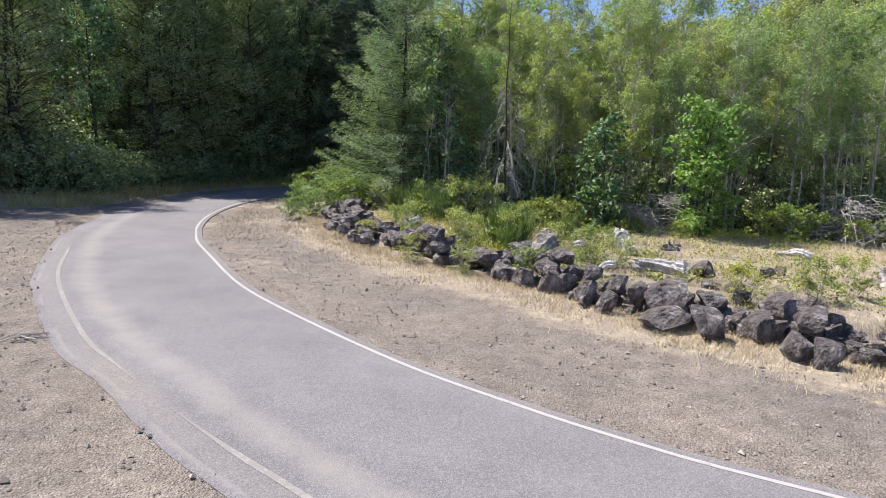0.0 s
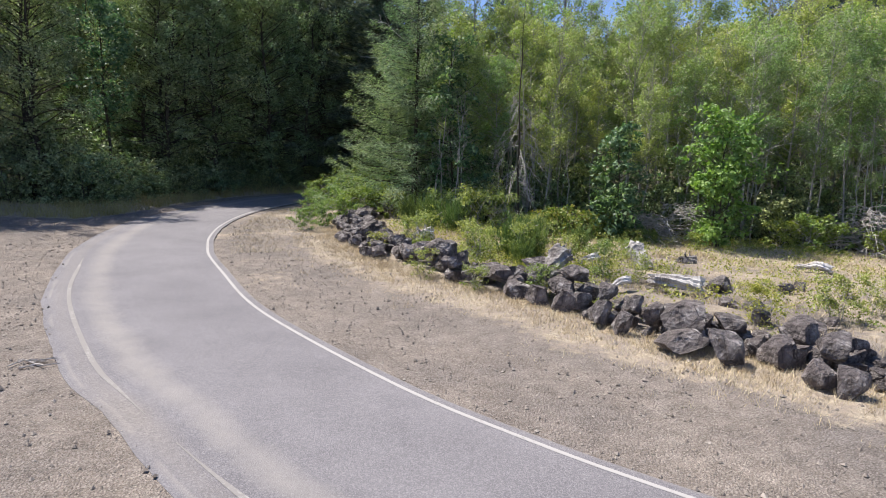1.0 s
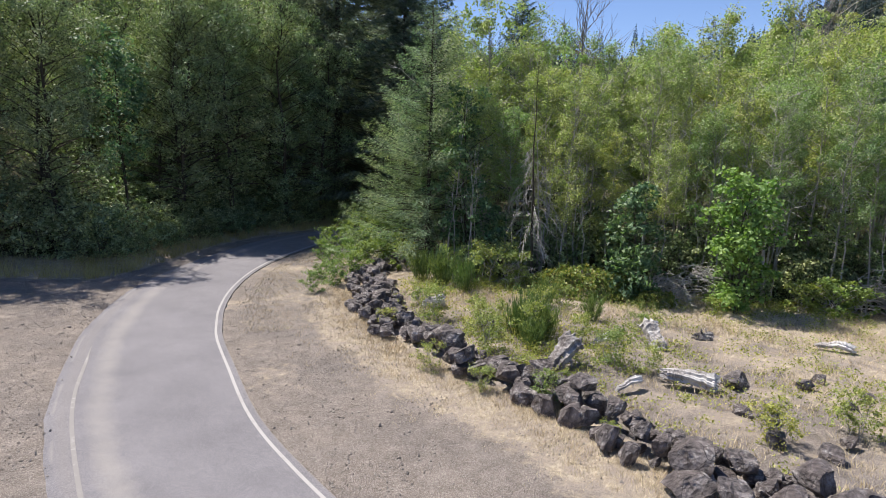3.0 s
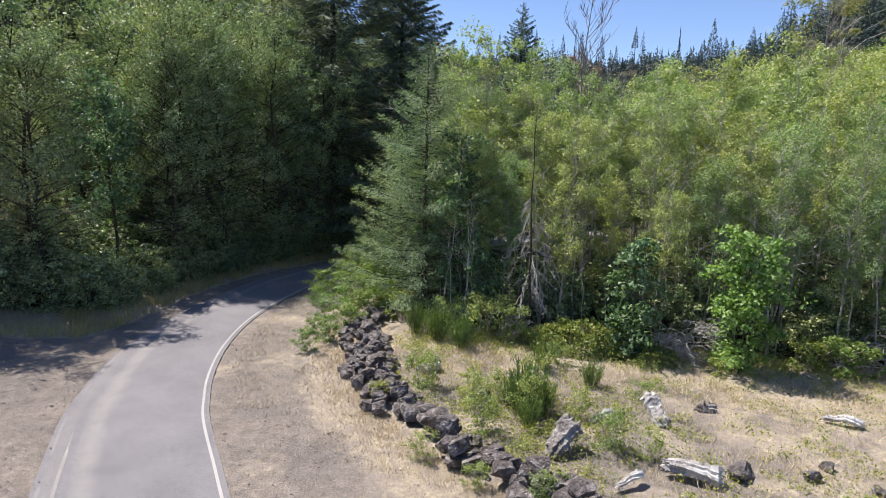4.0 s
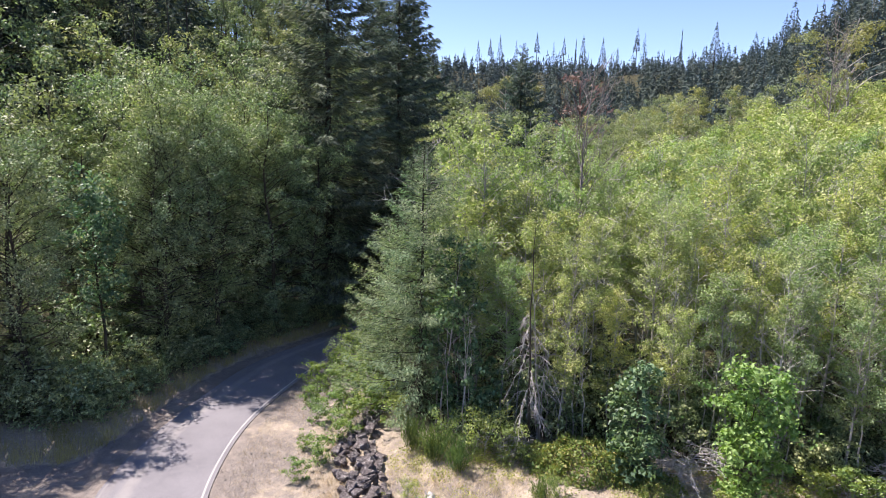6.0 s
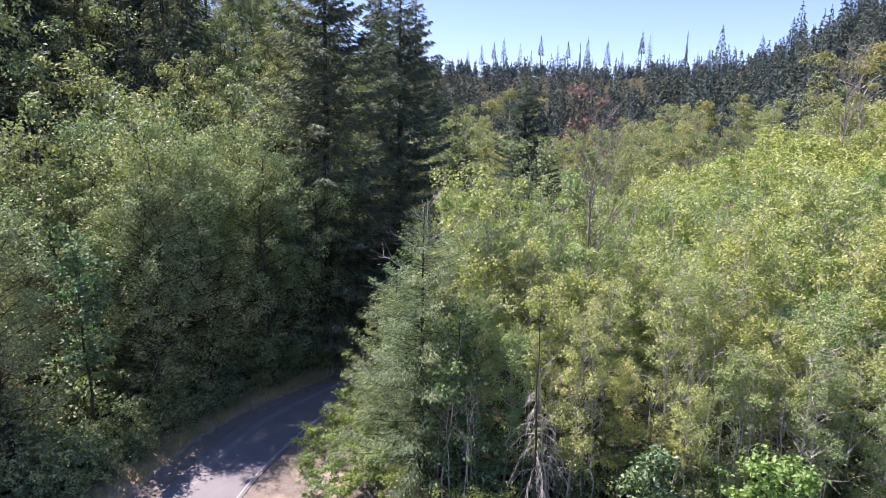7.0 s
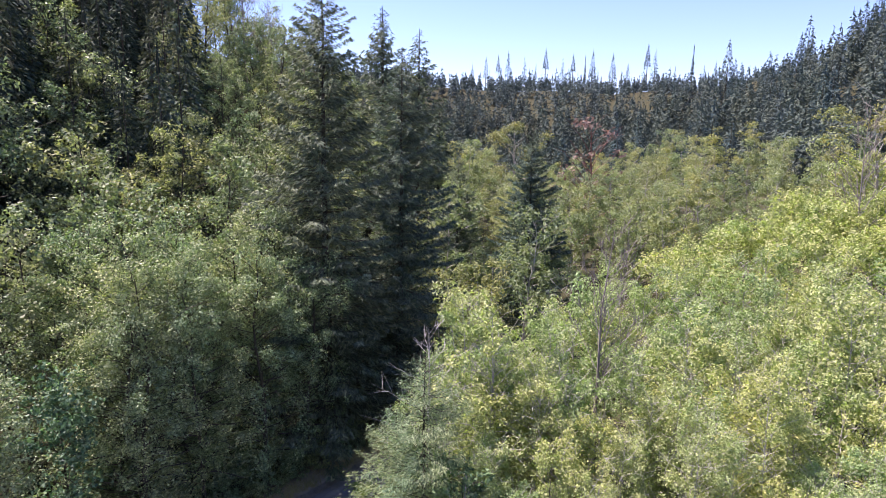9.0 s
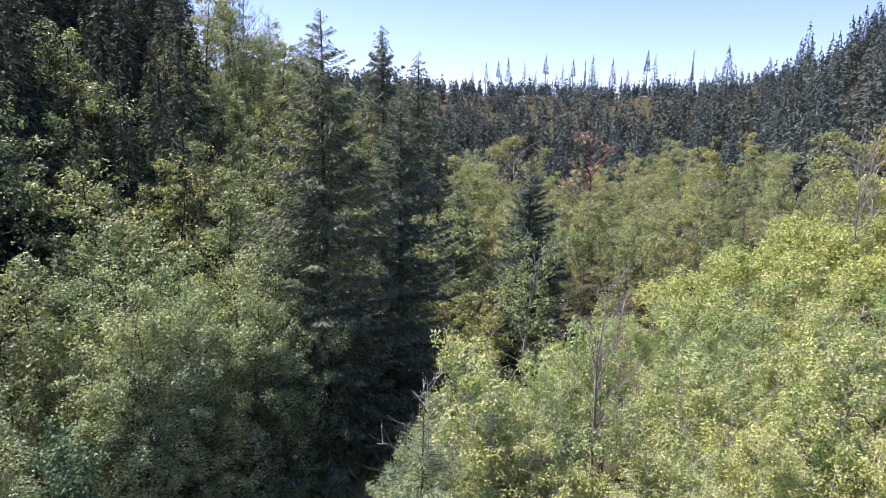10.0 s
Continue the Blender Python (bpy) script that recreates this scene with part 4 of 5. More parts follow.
# distance along the ridge from its open end, kind and height over 20 m
CREST = ((-8, 1, 0.62), (-1.5, 2, 0.8), (0.2, 3, 0.5), (4.4, 0, 0.85), (6.0, 1, 0.55), (9.2, 2, 0.95), (17.0, 1, 0.8), (19.5, 3, 0.55), (22.4, 1, 0.62), (27.2, 0, 1.0), (30.5, 3, 0.4), (35.3, 1, 0.78), (40.4, 0, 0.92), (46.5, 3, 0.9), (49.6, 2, 1.02), (52.2, 1, 0.6), (58.6, 2, 0.95), (60.4, 1, 0.7), (63.0, 3, 0.55), (67.0, 2, 0.72), (75.5, 0, 1.12), (79.6, 1, 1.02), (88.4, 3, 0.6), (96.1, 3, 1.08), (101.0, 1, 0.62), (106.0, 2, 0.7), (112.0, 1, 0.66))
for i, (x, k, size) in enumerate(CREST):
    thing("ridge_tree", "lone tall thin conifer standing on the ridge", "tree", [("trunk", LONE[k][0]), ("crown", LONE[k][1])], "lone ridge trees", at(x, 330 + rnd.uniform(-4, 4), rnd.uniform(0, 360), size, 0.3))

# ---- shrubs ----
SHRUBS = [grow_broadleaf("shrub", 400 + i, 1.5, 0.03, 0.75, 24, 1500, 0.085, L_SHRUB, M_BARK, 0.018, 0.8, 0.06, 0.15, stems=3) for i in range(3)]
GREENS = [grow_broadleaf("green_shrub", 404 + i, 1.5, 0.03, 0.75, 24, 1100, 0.12, L_GREEN, M_BARK, 0.018, 0.8, 0.06, 0.16, stems=3) for i in range(2)]
YELLOWS = grow_broadleaf("yellow_shrub", 410, 1.5, 0.03, 0.9, 24, 900, 0.14, L_YELLOW, M_BARK, 0.018, 0.7, 0.06, 0.17, stems=3)
CORNER = [(-6.9, 29.8, 0.8), (-6.4, 31.3, 1.0), (-6.0, 33.2, 1.15), (-5.3, 35.0, 1.3), (-6.5, 35.8, 1.2), (-4.6, 36.8, 1.5), (-5.9, 38.2, 1.5), (-5.0, 40.0, 1.7), (-6.6, 40.6, 1.4), (-7.3, 32.4, 0.7), (-3.4, 35.4, 1.3), (-7.4, 43.5, 1.6), (-6.3, 45.0, 1.8), (-8.3, 37.2, 1.0), (-8.5, 39.6, 1.2), (-7.9, 41.6, 1.4), (-7.6, 35.2, 0.9), (-7.0, 47.0, 1.6), (-7.2, 38.6, 1.3)]
FIELD = [(-1.3, 26.4, 0.95), (0.6, 24.6, 0.9), (0.9, 22.6, 0.85), (1.6, 25.6, 0.7), (2.6, 24.4, 0.9), (3.0, 26.3, 0.9), (5.2, 22.2, 0.85), (4.5, 24.4, 0.7), (6.3, 21.7, 0.6), (8.2, 16.9, 0.75), (-2.9, 24.9, 0.5), (-0.9, 20.8, 0.55), (0.8, 19.4, 0.5), (2.7, 18.6, 0.65), (-0.6, 33.0, 1.1), (1.0, 32.8, 1.4), (2.2, 32.2, 1.2), (4.4, 29.5, 0.6), (7.2, 26.5, 0.5), (10.8, 17.8, 0.8), (12.2, 18.4, 0.7), (13.6, 17.2, 0.9), (4.0, 16.6, 0.35), (-2.0, 28.6, 0.6)]
for i, (x, y, s) in enumerate(CORNER):
    p = YELLOWS if i in (3, 10) else GREENS[i % 2]
    s *= 0.78
    thing("roadside_shrub", "yellow-leaved roadside shrub in the bend" if p is YELLOWS else "leafy light green roadside shrub in the bend", "shrub", [("stem", p[0]), ("foliage", p[1])], "roadside shrubs", at(x, y, i * 77, s))
for i, (x, y, s) in enumerate(FIELD):
    p = SHRUBS[i % 3]
    thing("field_shrub", "small yellow-green shrub by the boulders and stumps", "shrub", [("stem", p[0]), ("foliage", p[1])], "field shrubs", at(x, y, i * 53, s))
for i, (x, y, s) in enumerate([(15.6, 30.6, 0.9), (16.8, 30.2, 1.1), (18.0, 30.3, 0.9), (19.4, 29.6, 0.8), (21.0, 29.2, 0.9), (11.2, 29.6, 0.5), (22.6, 28.4, 0.9)]):
    thing("yellow_shrub", "yellow-green leafy shrub at the thicket foot", "shrub", [("stem", YELLOWS[0]), ("foliage", YELLOWS[1])], "yellow shrubs", at(x, y, i * 91, s))


def grow_broom(seed):
    rng = np.random.default_rng(seed)
    stems, tips = Soup(), Soup()
    pos, ways = [], []
    for i in range(70):
        a, r = rng.uniform(0, 6.28), rng.uniform(0, 0.25)
        top = np.array([math.cos(a) * r * 3.2, math.sin(a) * r * 3.2, rng.uniform(0.8, 1.7)])
        p = np.array([[math.cos(a) * r, math.sin(a) * r, 0], top * [0.7, 0.7, 0.55], top])
        stems.tube(p, [0.010, 0.007, 0.003], 3)
        k = 12
        u = rng.uniform(0.35, 1, k)
        pos.append(along(p, u) + rng.normal(0, 0.04, (k, 3)))
        ways.append(np.repeat((p[2] - p[1])[None], k, 0) + rng.normal(0, 0.25, (k, 3)))
    tips.leaves(rng, np.concatenate(pos), 0.28, 0.03, 0.1, np.concatenate(ways))
    return stems.mesh("broom_stems", L_BROOM), tips.mesh("broom_sprigs", L_BROOM)


BROOM = grow_broom(420)
for i, (x, y, s) in enumerate([(-2.3, 33.2, 1.1), (-1.2, 32.2, 1.2), (0.0, 31.4, 1.1), (2.7, 25.4, 1.15), (3.1, 24.6, 1.0), (2.2, 24.9, 1.0), (5.4, 27.4, 0.8), (3.6, 29.0, 0.9), (2.6, 23.5, 0.8), (14.6, 17.0, 0.8)]):
    thing("broom_bush", "upright green broom with thin stems", "shrub", [("stem", BROOM[0]), ("foliage", BROOM[1])], "broom bushes", at(x, y, i * 67, s))


def grow_mound(seed, rx, ry, h, n):
    rng = np.random.default_rng(seed)
    canes, leaves = Soup(), Soup()
    for i in range(40):
        a = rng.uniform(0, 6.28)
        u = np.linspace(0, 1, 6)[:, None]
        q = np.concatenate([np.cos(a) * rx * u, np.sin(a) * ry * u, h * 0.95 * np.sqrt(np.clip(1 - u ** 2, 0, 1))], axis=1)
        canes.tube(q, np.full(6, 0.008), 3)
    d = rng.normal(size=(n, 3))
    d[:, 2] = np.abs(d[:, 2])
    d /= np.linalg.norm(d, axis=1)[:, None]
    lump = 1 + 0.16 * np.sin(d[:, 0] * 9 + 1) * np.cos(d[:, 1] * 8) + rng.normal(0, 0.06, n)
    leaves.leaves(rng, d * np.array([[rx, ry, h]]) * lump[:, None], 0.15, 0.11, 0.4)
    return canes.mesh("bramble_canes", M_DARK_BARK), leaves.mesh("bramble_leaves", L_BRAMBLE)


MOUND = grow_mound(430, 2.1, 1.6, 1.35, 4200)
for x, y, turn, s in ((5.6, 32.0, 0, 1.0), (7.6, 32.4, 80, 0.8), (8.9, 30.6, 30, 0.55), (3.9, 32.6, 140, 0.6)):
    thing("bramble_mound", "rounded green bramble mound browning on top", "shrub", [("cane", MOUND[0]), ("foliage", MOUND[1])], "bramble mounds", at(x, y, turn, s))


# ---- boulders ----
def boulder(seed, flat=0.8, fine=3):
    """An angular, broken block of basalt."""
    bm = bmesh.new()
    bmesh.ops.create_icosphere(bm, subdivisions=fine, radius=0.62)
    r = random.Random(seed)
    cuts = []
    for axis in ((1, 0, 0), (-1, 0, 0), (0, 1, 0), (0, -1, 0), (0, 0, 1), (0, 0, -1)):
        n = (Vector(axis) + Vector((r.gauss(0, 0.25), r.gauss(0, 0.25), r.gauss(0, 0.25)))).normalized()
        cuts.append((n, r.uniform(0.27, 0.39)))
    for _ in range(6):
        n = Vector((r.gauss(0, 1), r.gauss(0, 1), r.gauss(0, 0.8))).normalized()
        cuts.append((n, r.uniform(0.33, 0.45)))
    off = Vector((seed * 3.1, seed * 1.7, 0))
    for v in bm.verts:
        for n, d in cuts:
            over = v.co.dot(n) - d
            if over > 0:
                v.co -= n * over * 0.99
        v.co += v.co.normalized() * (0.035 * noise.noise(v.co * 3.2 + off) + 0.03 * noise.noise(v.co * 9 + off))
        v.co.z *= flat
    me = bpy.data.meshes.new("boulder")
    bm.to_mesh(me)
    bm.free()
    me.materials.append(M_ROCK)
    return me


STONES = [boulder(i + 1, 0.72 + 0.05 * (i % 4)) for i in range(10)]
BIG_STONES = [boulder(i + 21, 0.74 + 0.05 * (i % 4), 4) for i in range(10)]


def lay_boulder(k, x, y, lift, sx, sy, sz, turn, label="dark angular basalt boulder in a long row", group="boulder row"):
    ob = tagged(new("boulder", (BIG_STONES if sx > 0.9 else STONES)[k % 10]), label, "boulder", group)
    ob.matrix_basis = pose(x, y, float(land(x, y)) + lift, (k * 37) % 25 - 12, (k * 53) % 25 - 12, turn) @ Matrix.Diagonal((sx, sy, sz, 1))
    return ob


ROW_NEAR = [(5.19, 14.37, 0.28, 1.72, 0.95), (6.01, 13.66, 0.41, 1.17, 1.42), (7.11, 13.67, 0.32, 1.31, 1.09), (7.33, 12.49, 0.27, 0.98, 0.92), (7.75, 12.12, 0.31, 1.03, 1.06), (3.84, 16.13, 0.38, 1.1, 1.3), (4.21, 15.49, 0.25, 0.75, 0.88), (3.18, 17.37, 0.35, 1.11, 1.21), (2.49, 18.01, 0.32, 1.23, 1.11), (7.0, 14.35, 0.26, 0.76, 0.88), (5.46, 14.77, 0.81, 1.58, 1.33), (6.56, 14.83, 0.66, 1.14, 0.83), (7.86, 14.24, 0.7, 1.42, 0.98), (7.97, 13.16, 0.72, 1.2, 1.05), (4.25, 17.31, 0.69, 0.92, 0.93), (4.66, 16.05, 0.68, 0.85, 0.91), (4.93, 15.44, 0.64, 0.78, 0.75), (8.65, 13.6, 0.63, 0.89, 0.72)]
for k, (x, y, lift, wide, tall) in enumerate(ROW_NEAR):
    lay_boulder(k, x, y, lift * 0.92, wide * 0.70, wide * 0.66, tall * 0.84, 20 - (k * 41) % 60)
STRAY = [(8.78, 20.87, 0.2, 0.92, 0.71), (8.27, 16.93, 0.22, 0.85, 0.79), (8.14, 18.69, 0.14, 0.75, 0.5), (11.0, 21.01, 0.15, 0.7, 0.51), (11.84, 21.71, 0.15, 0.59, 0.53), (11.75, 19.74, 0.11, 0.54, 0.38), (12.64, 20.49, 0.1, 0.47, 0.35), (9.35, 16.36, 0.17, 0.75, 0.6), (10.27, 17.17, 0.13, 0.5, 0.46), (8.8, 18.46, 0.15, 0.77, 0.54)]
for k, (x, y, lift, wide, tall) in enumerate(STRAY):
    lay_boulder(k + 3, x, y, lift, wide, wide * 0.8, tall, (k * 71) % 360, "dark basalt stone half sunk in the dry field", "stray stones")



def rock_row():
    r = random.Random(5)
    line = resample(ROCK_LINE, 400)
    length = np.sum(np.linalg.norm(np.diff(ROCK_LINE, axis=0), axis=1))
    s = 0.0
    k = 0
    while s < length:
        u = s / length
        i = min(398, int(u * 399))
        p = line[i]
        far = p[1] > 24.5
        middle = 17.6 < p[1] <= 24.5
        filler = not far and not middle and 3.6 < p[0] < 10.2
        way = (line[min(399, i + 3)] - p)
        way = way / (np.linalg.norm(way) + 1e-9)
        nx, ny = way[1], -way[0]
        wide, size, n = (1.0, 0.50, 6) if far else ((0.75, 0.66, 3) if middle else (0.7, 0.85, 2))
        if filler:
            wide, size, n = 0.8, 0.40, 4
        if p[1] > 33:
            wide, size, n = 0.5, 0.5, 2
        for j in range(n):
            w = r.uniform(-wide, wide)
            g = size * r.uniform(0.65, 1.35)
            lift = 0.25 * g + (0.75 * size * (1 - abs(w) / wide) * r.uniform(0.2, 1.7))
            lay_boulder(k, p[0] + nx * w + r.uniform(-0.2, 0.2), p[1] + ny * w + r.uniform(-0.2, 0.2), lift, g * r.uniform(0.95, 1.35), g, g * r.uniform(0.85, 1.1), r.uniform(0, 360))
            k += 1
        s += size * 0.80
    return k


print("rocks", rock_row())


# ---- stumps and driftwood ----
def log_mesh(seed, length, r0, r1, knots=5, wood=None):
    """A weathered, furrowed log lying along x, with broken ends and root stubs."""
    rng = np.random.default_rng(seed)
    soup = Soup()
    k, sides = 16, 20
    x = np.linspace(-length / 2, length / 2, k)
    bend = np.cumsum(rng.normal(0, 0.02, (k, 2)), axis=0)
    furrow = rng.uniform(0.62, 1.2, sides)
    v, f = [], []
    for i in range(k):
        u = i / (k - 1)
        r = (r0 * (1 - u) + r1 * u) * (1 + 0.10 * math.sin(5 * u + seed)) * (1.0 if 0 < i < k - 1 else 0.72)
        for j in range(sides):
            a = 2 * math.pi * j / sides + 0.7 * u
            jag = rng.uniform(-0.16, 0.16) * length * 0.6 if i in (0, k - 1) else 0
            q = r * furrow[j] * (1 + 0.05 * rng.normal())
            v.append((x[i] + jag, bend[i, 0] + q * math.cos(a), bend[i, 1] + q * math.sin(a)))
    for i in range(k - 1):
        for j in range(sides):
            f.append([i * sides + j, i * sides + (j + 1) % sides, (i + 1) * sides + (j + 1) % sides, (i + 1) * sides + j])
    ends = len(v)
    v += [(x[0] + 0.06, bend[0, 0], bend[0, 1]), (x[-1] - 0.06, bend[-1, 0], bend[-1, 1])]
    f += [[ends, (j + 1) % sides, j] for j in range(sides)] + [[ends + 1, (k - 1) * sides + j, (k - 1) * sides + (j + 1) % sides] for j in range(sides)]
    soup.v, soup.f, soup.n = [np.array(v)], f, len(v)
    wood = wood or M_LOG
    stubs = []
    for _ in range(knots):
        stub = Soup()
        i = rng.integers(0, k)
        a = rng.uniform(0, 6.28)
        ln = rng.uniform(0.6, 1.8) * r0
        o = np.array([x[i], bend[i, 0], bend[i, 1]])
        w = np.array([rng.uniform(-0.7, 0.7), math.cos(a), math.sin(a)])
        stub.tube(o + w * np.array([[0.4 * r0], [0.4 * r0 + ln * 0.6], [0.4 * r0 + ln]]) + rng.normal(0, 0.03, (3, 3)), [0.32 * r0, 0.2 * r0, 0.05 * r0], 6)
        stubs.append(("root_stub", stub.mesh("root_stub", wood)))
    return [("log_body", soup.mesh("log", wood))] + stubs


LOGS = [log_mesh(1, 1.6, 0.17, 0.30, 5), log_mesh(2, 1.1, 0.20, 0.30, 6), log_mesh(3, 0.9, 0.22, 0.30, 7), log_mesh(4, 1.2, 0.10, 0.16, 9), log_mesh(2, 1.1, 0.20, 0.30, 6, M_OLD_LOG), log_mesh(3, 0.9, 0.22, 0.30, 7, M_OLD_LOG)]
for name, label, k, x, y, lift, turn, tilt, s in (
        ("driftwood_log", "bleached white driftwood log lying behind the boulders", 0, 7.3, 20.7, 0.28, -14, 4, 1.0),
        ("tree_stump", "grey weathered leaning tree stump", 4, 3.5, 21.8, 0.5, 40, -42, 1.3),
        ("tree_stump", "white bleached upright stump in the grass", 1, 7.3, 24.6, 0.42, 100, -38, 1.2),
        ("tree_stump", "white bleached squat stump behind the boulder row", 2, -1.3, 28.2, 0.3, 20, -8, 1.0),
        ("tree_stump", "dark broken stump with grey roots", 5, 1.0, 25.3, 0.3, 120, 40, 0.85),
        ("driftwood_log", "small dark log end lying in dry grass", 5, 9.4, 25.6, 0.18, 10, 8, 0.75),
        ("driftwood_root", "pale tangled driftwood root on the field", 3, 14.2, 25.2, 0.2, -20, 0, 1.0),
        ("driftwood_log", "grey crooked driftwood piece beside the white log", 3, 5.2, 19.9, 0.3, 35, -12, 0.8),
        ("driftwood_log", "pale broken driftwood piece among shrubs", 3, 5.1, 24.2, 0.2, 30, -20, 0.9),
        ("driftwood_log", "pale driftwood stub standing in the field", 2, 14.8, 20.6, 0.25, 70, -30, 0.8)):
    thing(name, label, "driftwood", LOGS[k], m=pose(x, y, float(land(x, y)) + lift, 0, tilt, turn) @ Matrix.Diagonal((s, s, s, 1)))


# ---- grass, stones and litter on the ground ----
def grass_field(name, label, seed, n, where, height, width, material, lean=0.5):
    rng = np.random.default_rng(seed)
    p = where(rng, n)
    k = len(p)
    z = land(p[:, 0], p[:, 1])
    h = height * rng.uniform(0.4, 1.3, k)
    a = rng.uniform(0, 6.28, k)
    side = np.column_stack([np.cos(a), np.sin(a), np.zeros(k)]) * (width * 0.5)
    base = np.column_stack([p, z - 0.02])
    tip = base + np.column_stack([rng.normal(0, lean, k) * h, rng.normal(0, lean, k) * h, h])
    v = np.stack([base - side, base + side, tip], axis=1).reshape(-1, 3)
    s = Soup()
    s.add(v, np.arange(3 * k).reshape(k, 3))
    tagged(new(name, s.mesh(name, material)), label, "grass", kind="stuff")


def tufted(rng, xy, per, sigma):
    return (xy[:, None] + rng.normal(0, sigma, (len(xy), per, 2))).reshape(-1, 2)


def strip_places(rng, n):
    way = offset(resample(ROCK_LINE, 800), 1.0) - resample(ROCK_LINE, 800)
    i = rng.integers(60, 800, n // 9)
    c = resample(ROCK_LINE, 800)[i] + way[i] * (0.5 + np.abs(rng.normal(0, 1.2, n // 9)))[:, None]
    return tufted(rng, c, 9, 0.10)


def field_places(rng, n):
    x, y = rng.uniform(-4, 30, n // 4), rng.uniform(11, 34, n // 4)
    d, s = gap_to(ROCK_LINE, x, y)
    t, st = gap_to(THICKET_LINE, x, y)
    keep = (s < 0) & (d > 0.8) & (st > 0) & (rng.uniform(size=len(x)) < 0.30 + 0.7 * smooth01(9.0, 2.0, t))
    return tufted(rng, np.column_stack([x, y])[keep], 9, 0.12)


def bank_places(rng, n):
    line = resample(BANK_LINE, 900)
    way = offset(line, -1.0) - line
    i = rng.integers(0, 900, n // 8)
    c = line[i] + way[i] * (0.2 + rng.uniform(0, 1, len(i)) ** 1.2 * 3.4)[:, None]
    c = c[(c[:, 0] > -42)]
    return tufted(rng, c, 8, 0.15)


def verge_places(rng, n):
    line = resample(RIGHT_LINE, 900)
    way = offset(line, 1.0) - line
    i = rng.integers(430, 800, n // 6)
    return tufted(rng, line[i] + way[i] * (0.9 + np.abs(rng.normal(0, 1.5, len(i))))[:, None], 6, 0.12)


grass_field("dry_grass_strip", "straw-coloured dry grass before the boulders", 1, 52000, strip_places, 0.15, 0.014, M_STRAW)
grass_field("dry_field_grass", "dry straw grass over the field", 2, 80000, field_places, 0.22, 0.018, M_STRAW)
grass_field("bank_grass", "rank olive and brown grass on the bank", 3, 30000, bank_places, 0.62, 0.022, M_RANK, 0.35)
grass_field("verge_grass", "thin dry grass on the road verge", 4, 16000, verge_places, 0.13, 0.016, M_STRAW)


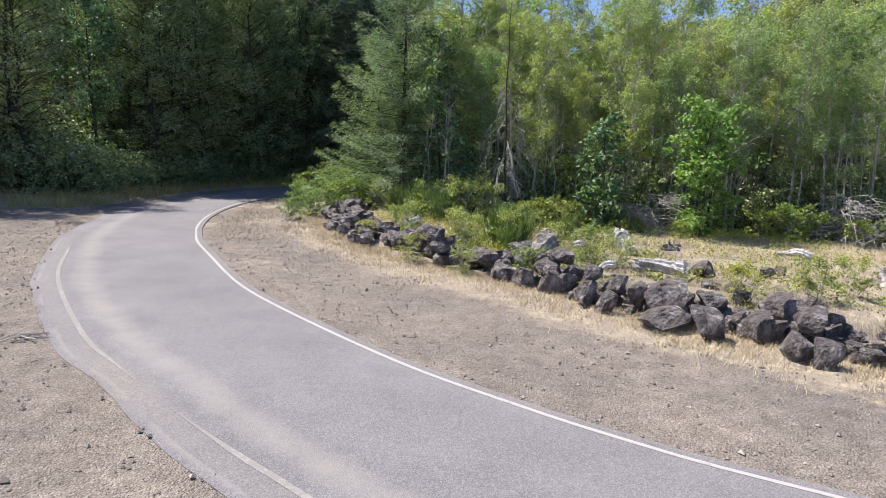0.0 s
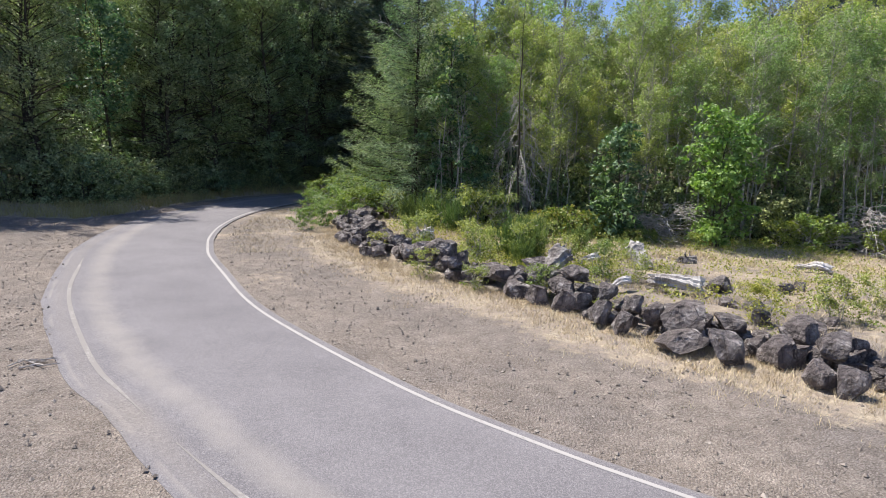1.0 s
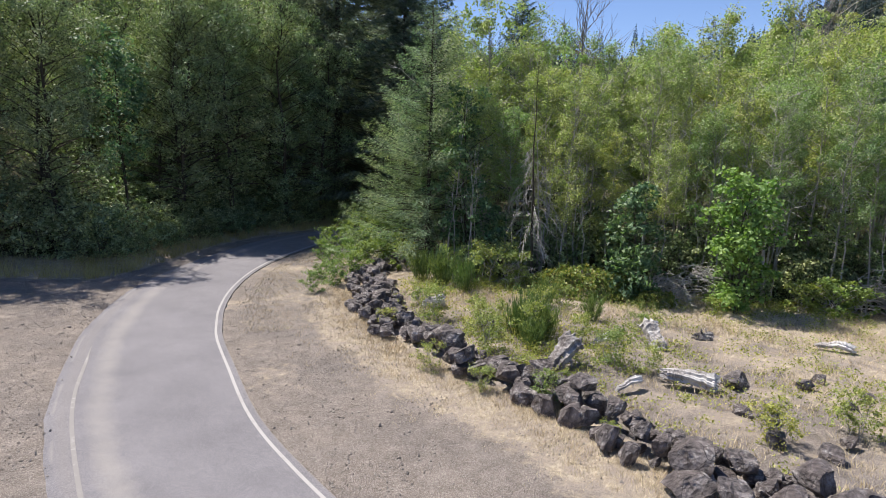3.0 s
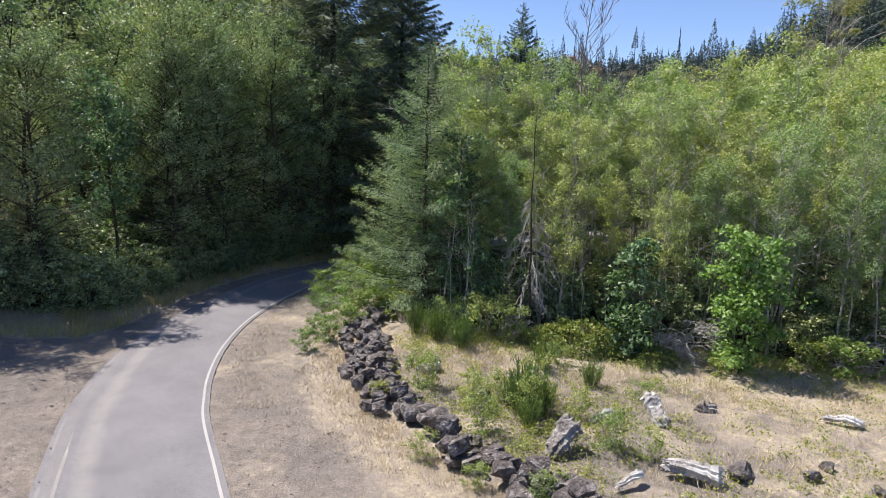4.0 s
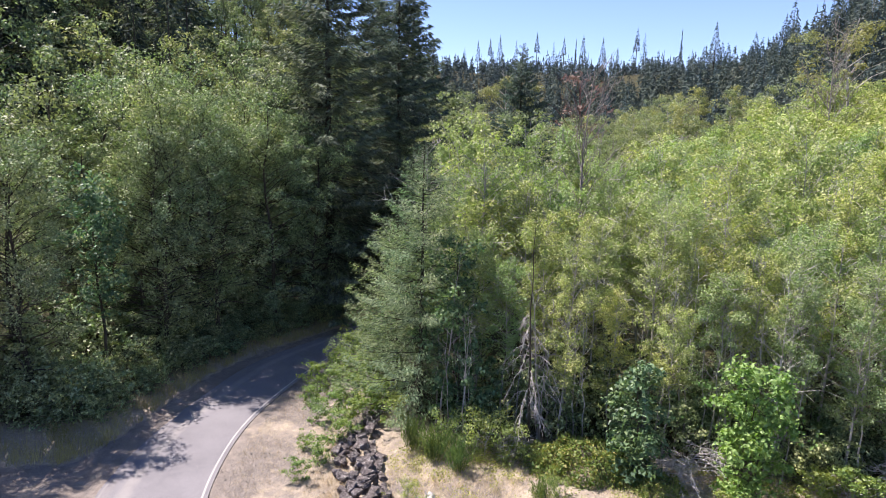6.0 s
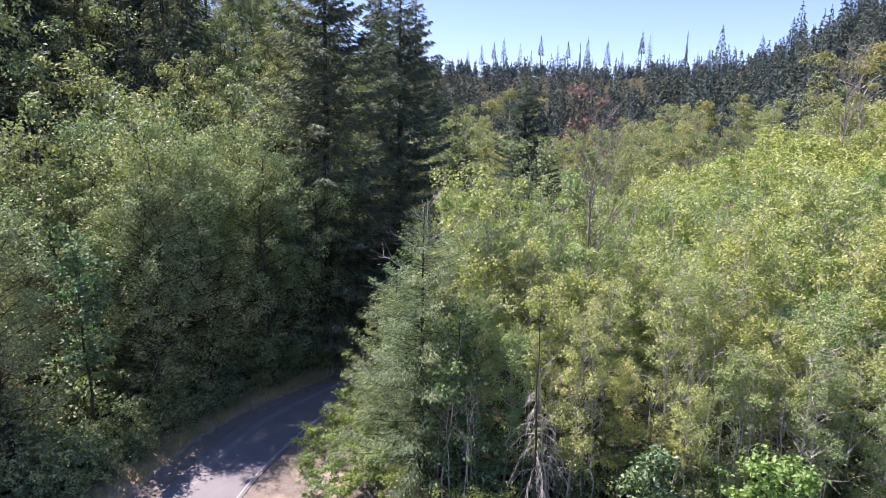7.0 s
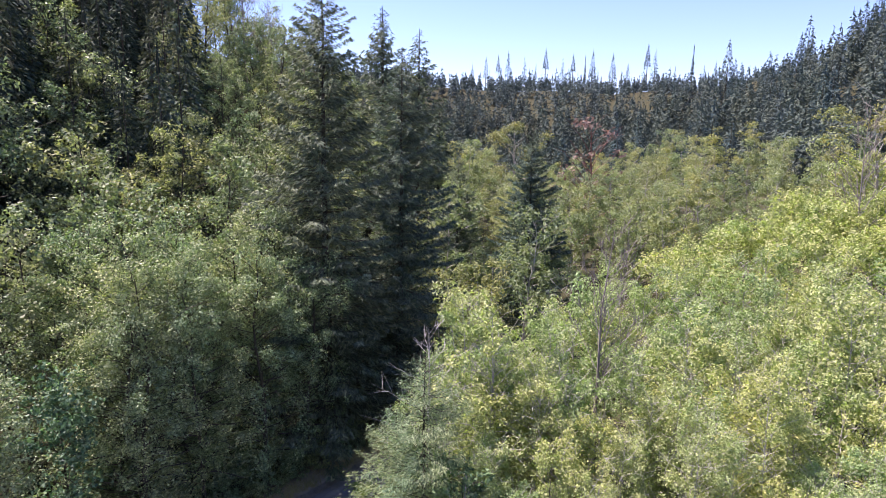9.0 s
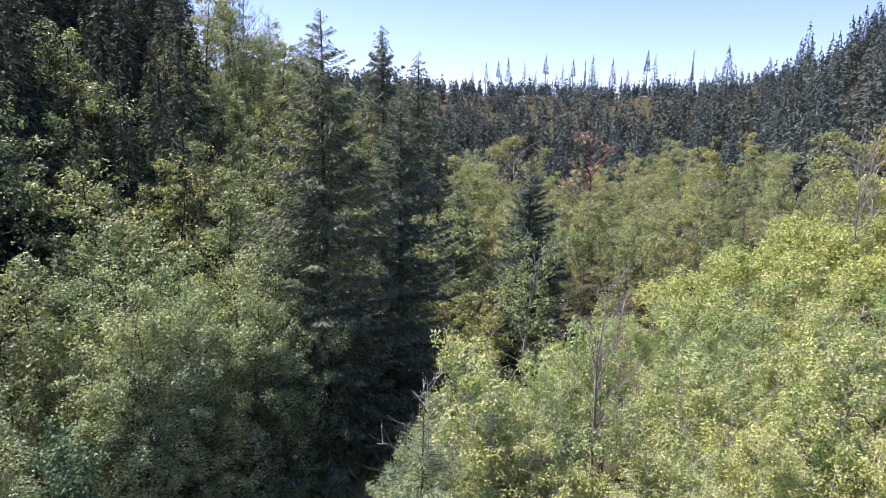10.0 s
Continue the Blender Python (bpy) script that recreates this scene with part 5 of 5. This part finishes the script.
def scatter_stones():
    rng = np.random.default_rng(9)
    n = 32000
    x, y = rng.uniform(-24, 14, n), rng.uniform(3.5, 32, n)
    dr, sr = gap_to(RIGHT_LINE, x, y)
    dl, sl = gap_to(LEFT_LINE, x, y)
    dk, sk = gap_to(ROCK_LINE, x, y)
    off = ((sr > 0) & (dr > 0.3) & (sk > 0)) | ((sl < 0) & (dl > 0.35 + 0.6 * rng.uniform(size=n)))
    x, y = x[off], y[off]
    shape = np.array([(1, 0, 0), (0, 1, 0), (-1, 0, 0), (0, -1, 0), (0, 0, 0.8), (0, 0, -0.6)], dtype=float)
    faces = np.array([(0, 1, 4), (1, 2, 4), (2, 3, 4), (3, 0, 4), (1, 0, 5), (2, 1, 5), (3, 2, 5), (0, 3, 5)])
    k = len(x)
    size = 0.013 + 0.034 * rng.uniform(size=k) ** 3 + 0.03 * (rng.uniform(size=k) > 0.985)
    a = rng.uniform(0, 6.28, k)
    v = shape[None] * (size[:, None] * rng.uniform(0.6, 1.3, (k, 6)))[..., None]
    c, s = np.cos(a)[:, None], np.sin(a)[:, None]
    v = np.stack([v[..., 0] * c - v[..., 1] * s, v[..., 0] * s + v[..., 1] * c, v[..., 2]], axis=-1)
    v += np.stack([x, y, land(x, y) + size * 0.3 + 0.02 * ((sl < 0) & (dl < 0.75))[off]], axis=1)[:, None]
    soup = Soup()
    soup.add(v.reshape(-1, 3), (faces[None] + 6 * np.arange(k)[:, None, None]).reshape(-1, 3))
    tagged(new("loose_gravel", soup.mesh("loose_gravel", M_PEBBLE)), "loose grey-brown stones strewn over the turnout", "gravel", kind="stuff")


scatter_stones()


def weeds():
    """Low airy yellow-green weeds between the boulders and the stumps."""
    rng = np.random.default_rng(12)
    x, y = rng.uniform(-3.5, 18, 2600), rng.uniform(14, 33, 2600)
    d, s = gap_to(ROCK_LINE, x, y)
    t, st = gap_to(THICKET_LINE, x, y)
    thick = np.exp(-(((x - 2.5) / 4.0) ** 2 + ((y - 23.5) / 3.5) ** 2)) + 0.8 * smooth01(4.5, 1.0, t) + 0.12
    keep = (s < 0) & (d > 0.4) & (st > 0) & (rng.uniform(size=2600) < thick)
    soup = Soup()
    for cx, cy in zip(x[keep], y[keep]):
        h, r, k = rng.uniform(0.15, 0.55), rng.uniform(0.12, 0.35), 46
        p = np.column_stack([cx + rng.normal(0, r, k), cy + rng.normal(0, r, k), float(land(cx, cy)) + h * rng.uniform(0, 1, k)])
        soup.leaves(rng, p, 0.085, 0.055)
    tagged(new("field_weeds", soup.mesh("field_weeds", L_SHRUB)), "low yellow-green weeds among stumps and dry grass", "weeds", kind="stuff")


weeds()


def twig_pile():
    """A few broken sticks and splinters on the gravel."""
    rng = np.random.default_rng(14)
    sticks = []
    for _ in range(14):
        x, y, a, ln = rng.normal(0, 0.16), rng.normal(0, 0.12), rng.normal(0.5, 0.6), rng.uniform(0.12, 0.45)
        stick = Soup()
        u = np.linspace(-0.5, 0.5, 4)[:, None]
        stick.tube(np.array([[x, y, 0.03 + rng.uniform(0, 0.04)]]) + np.array([[math.cos(a), math.sin(a), rng.normal(0, 0.06)]]) * ln * u + rng.normal(0, 0.008, (4, 3)), [0.008, 0.013, 0.012, 0.005], 5)
        sticks.append(("stick", stick.mesh("stick", M_DEAD)))
    thing("twig_pile", "small heap of broken pale sticks on the gravel", "sticks", sticks, m=at(-7.7, 11.6, 0, 1.0, 0.0))


twig_pile()
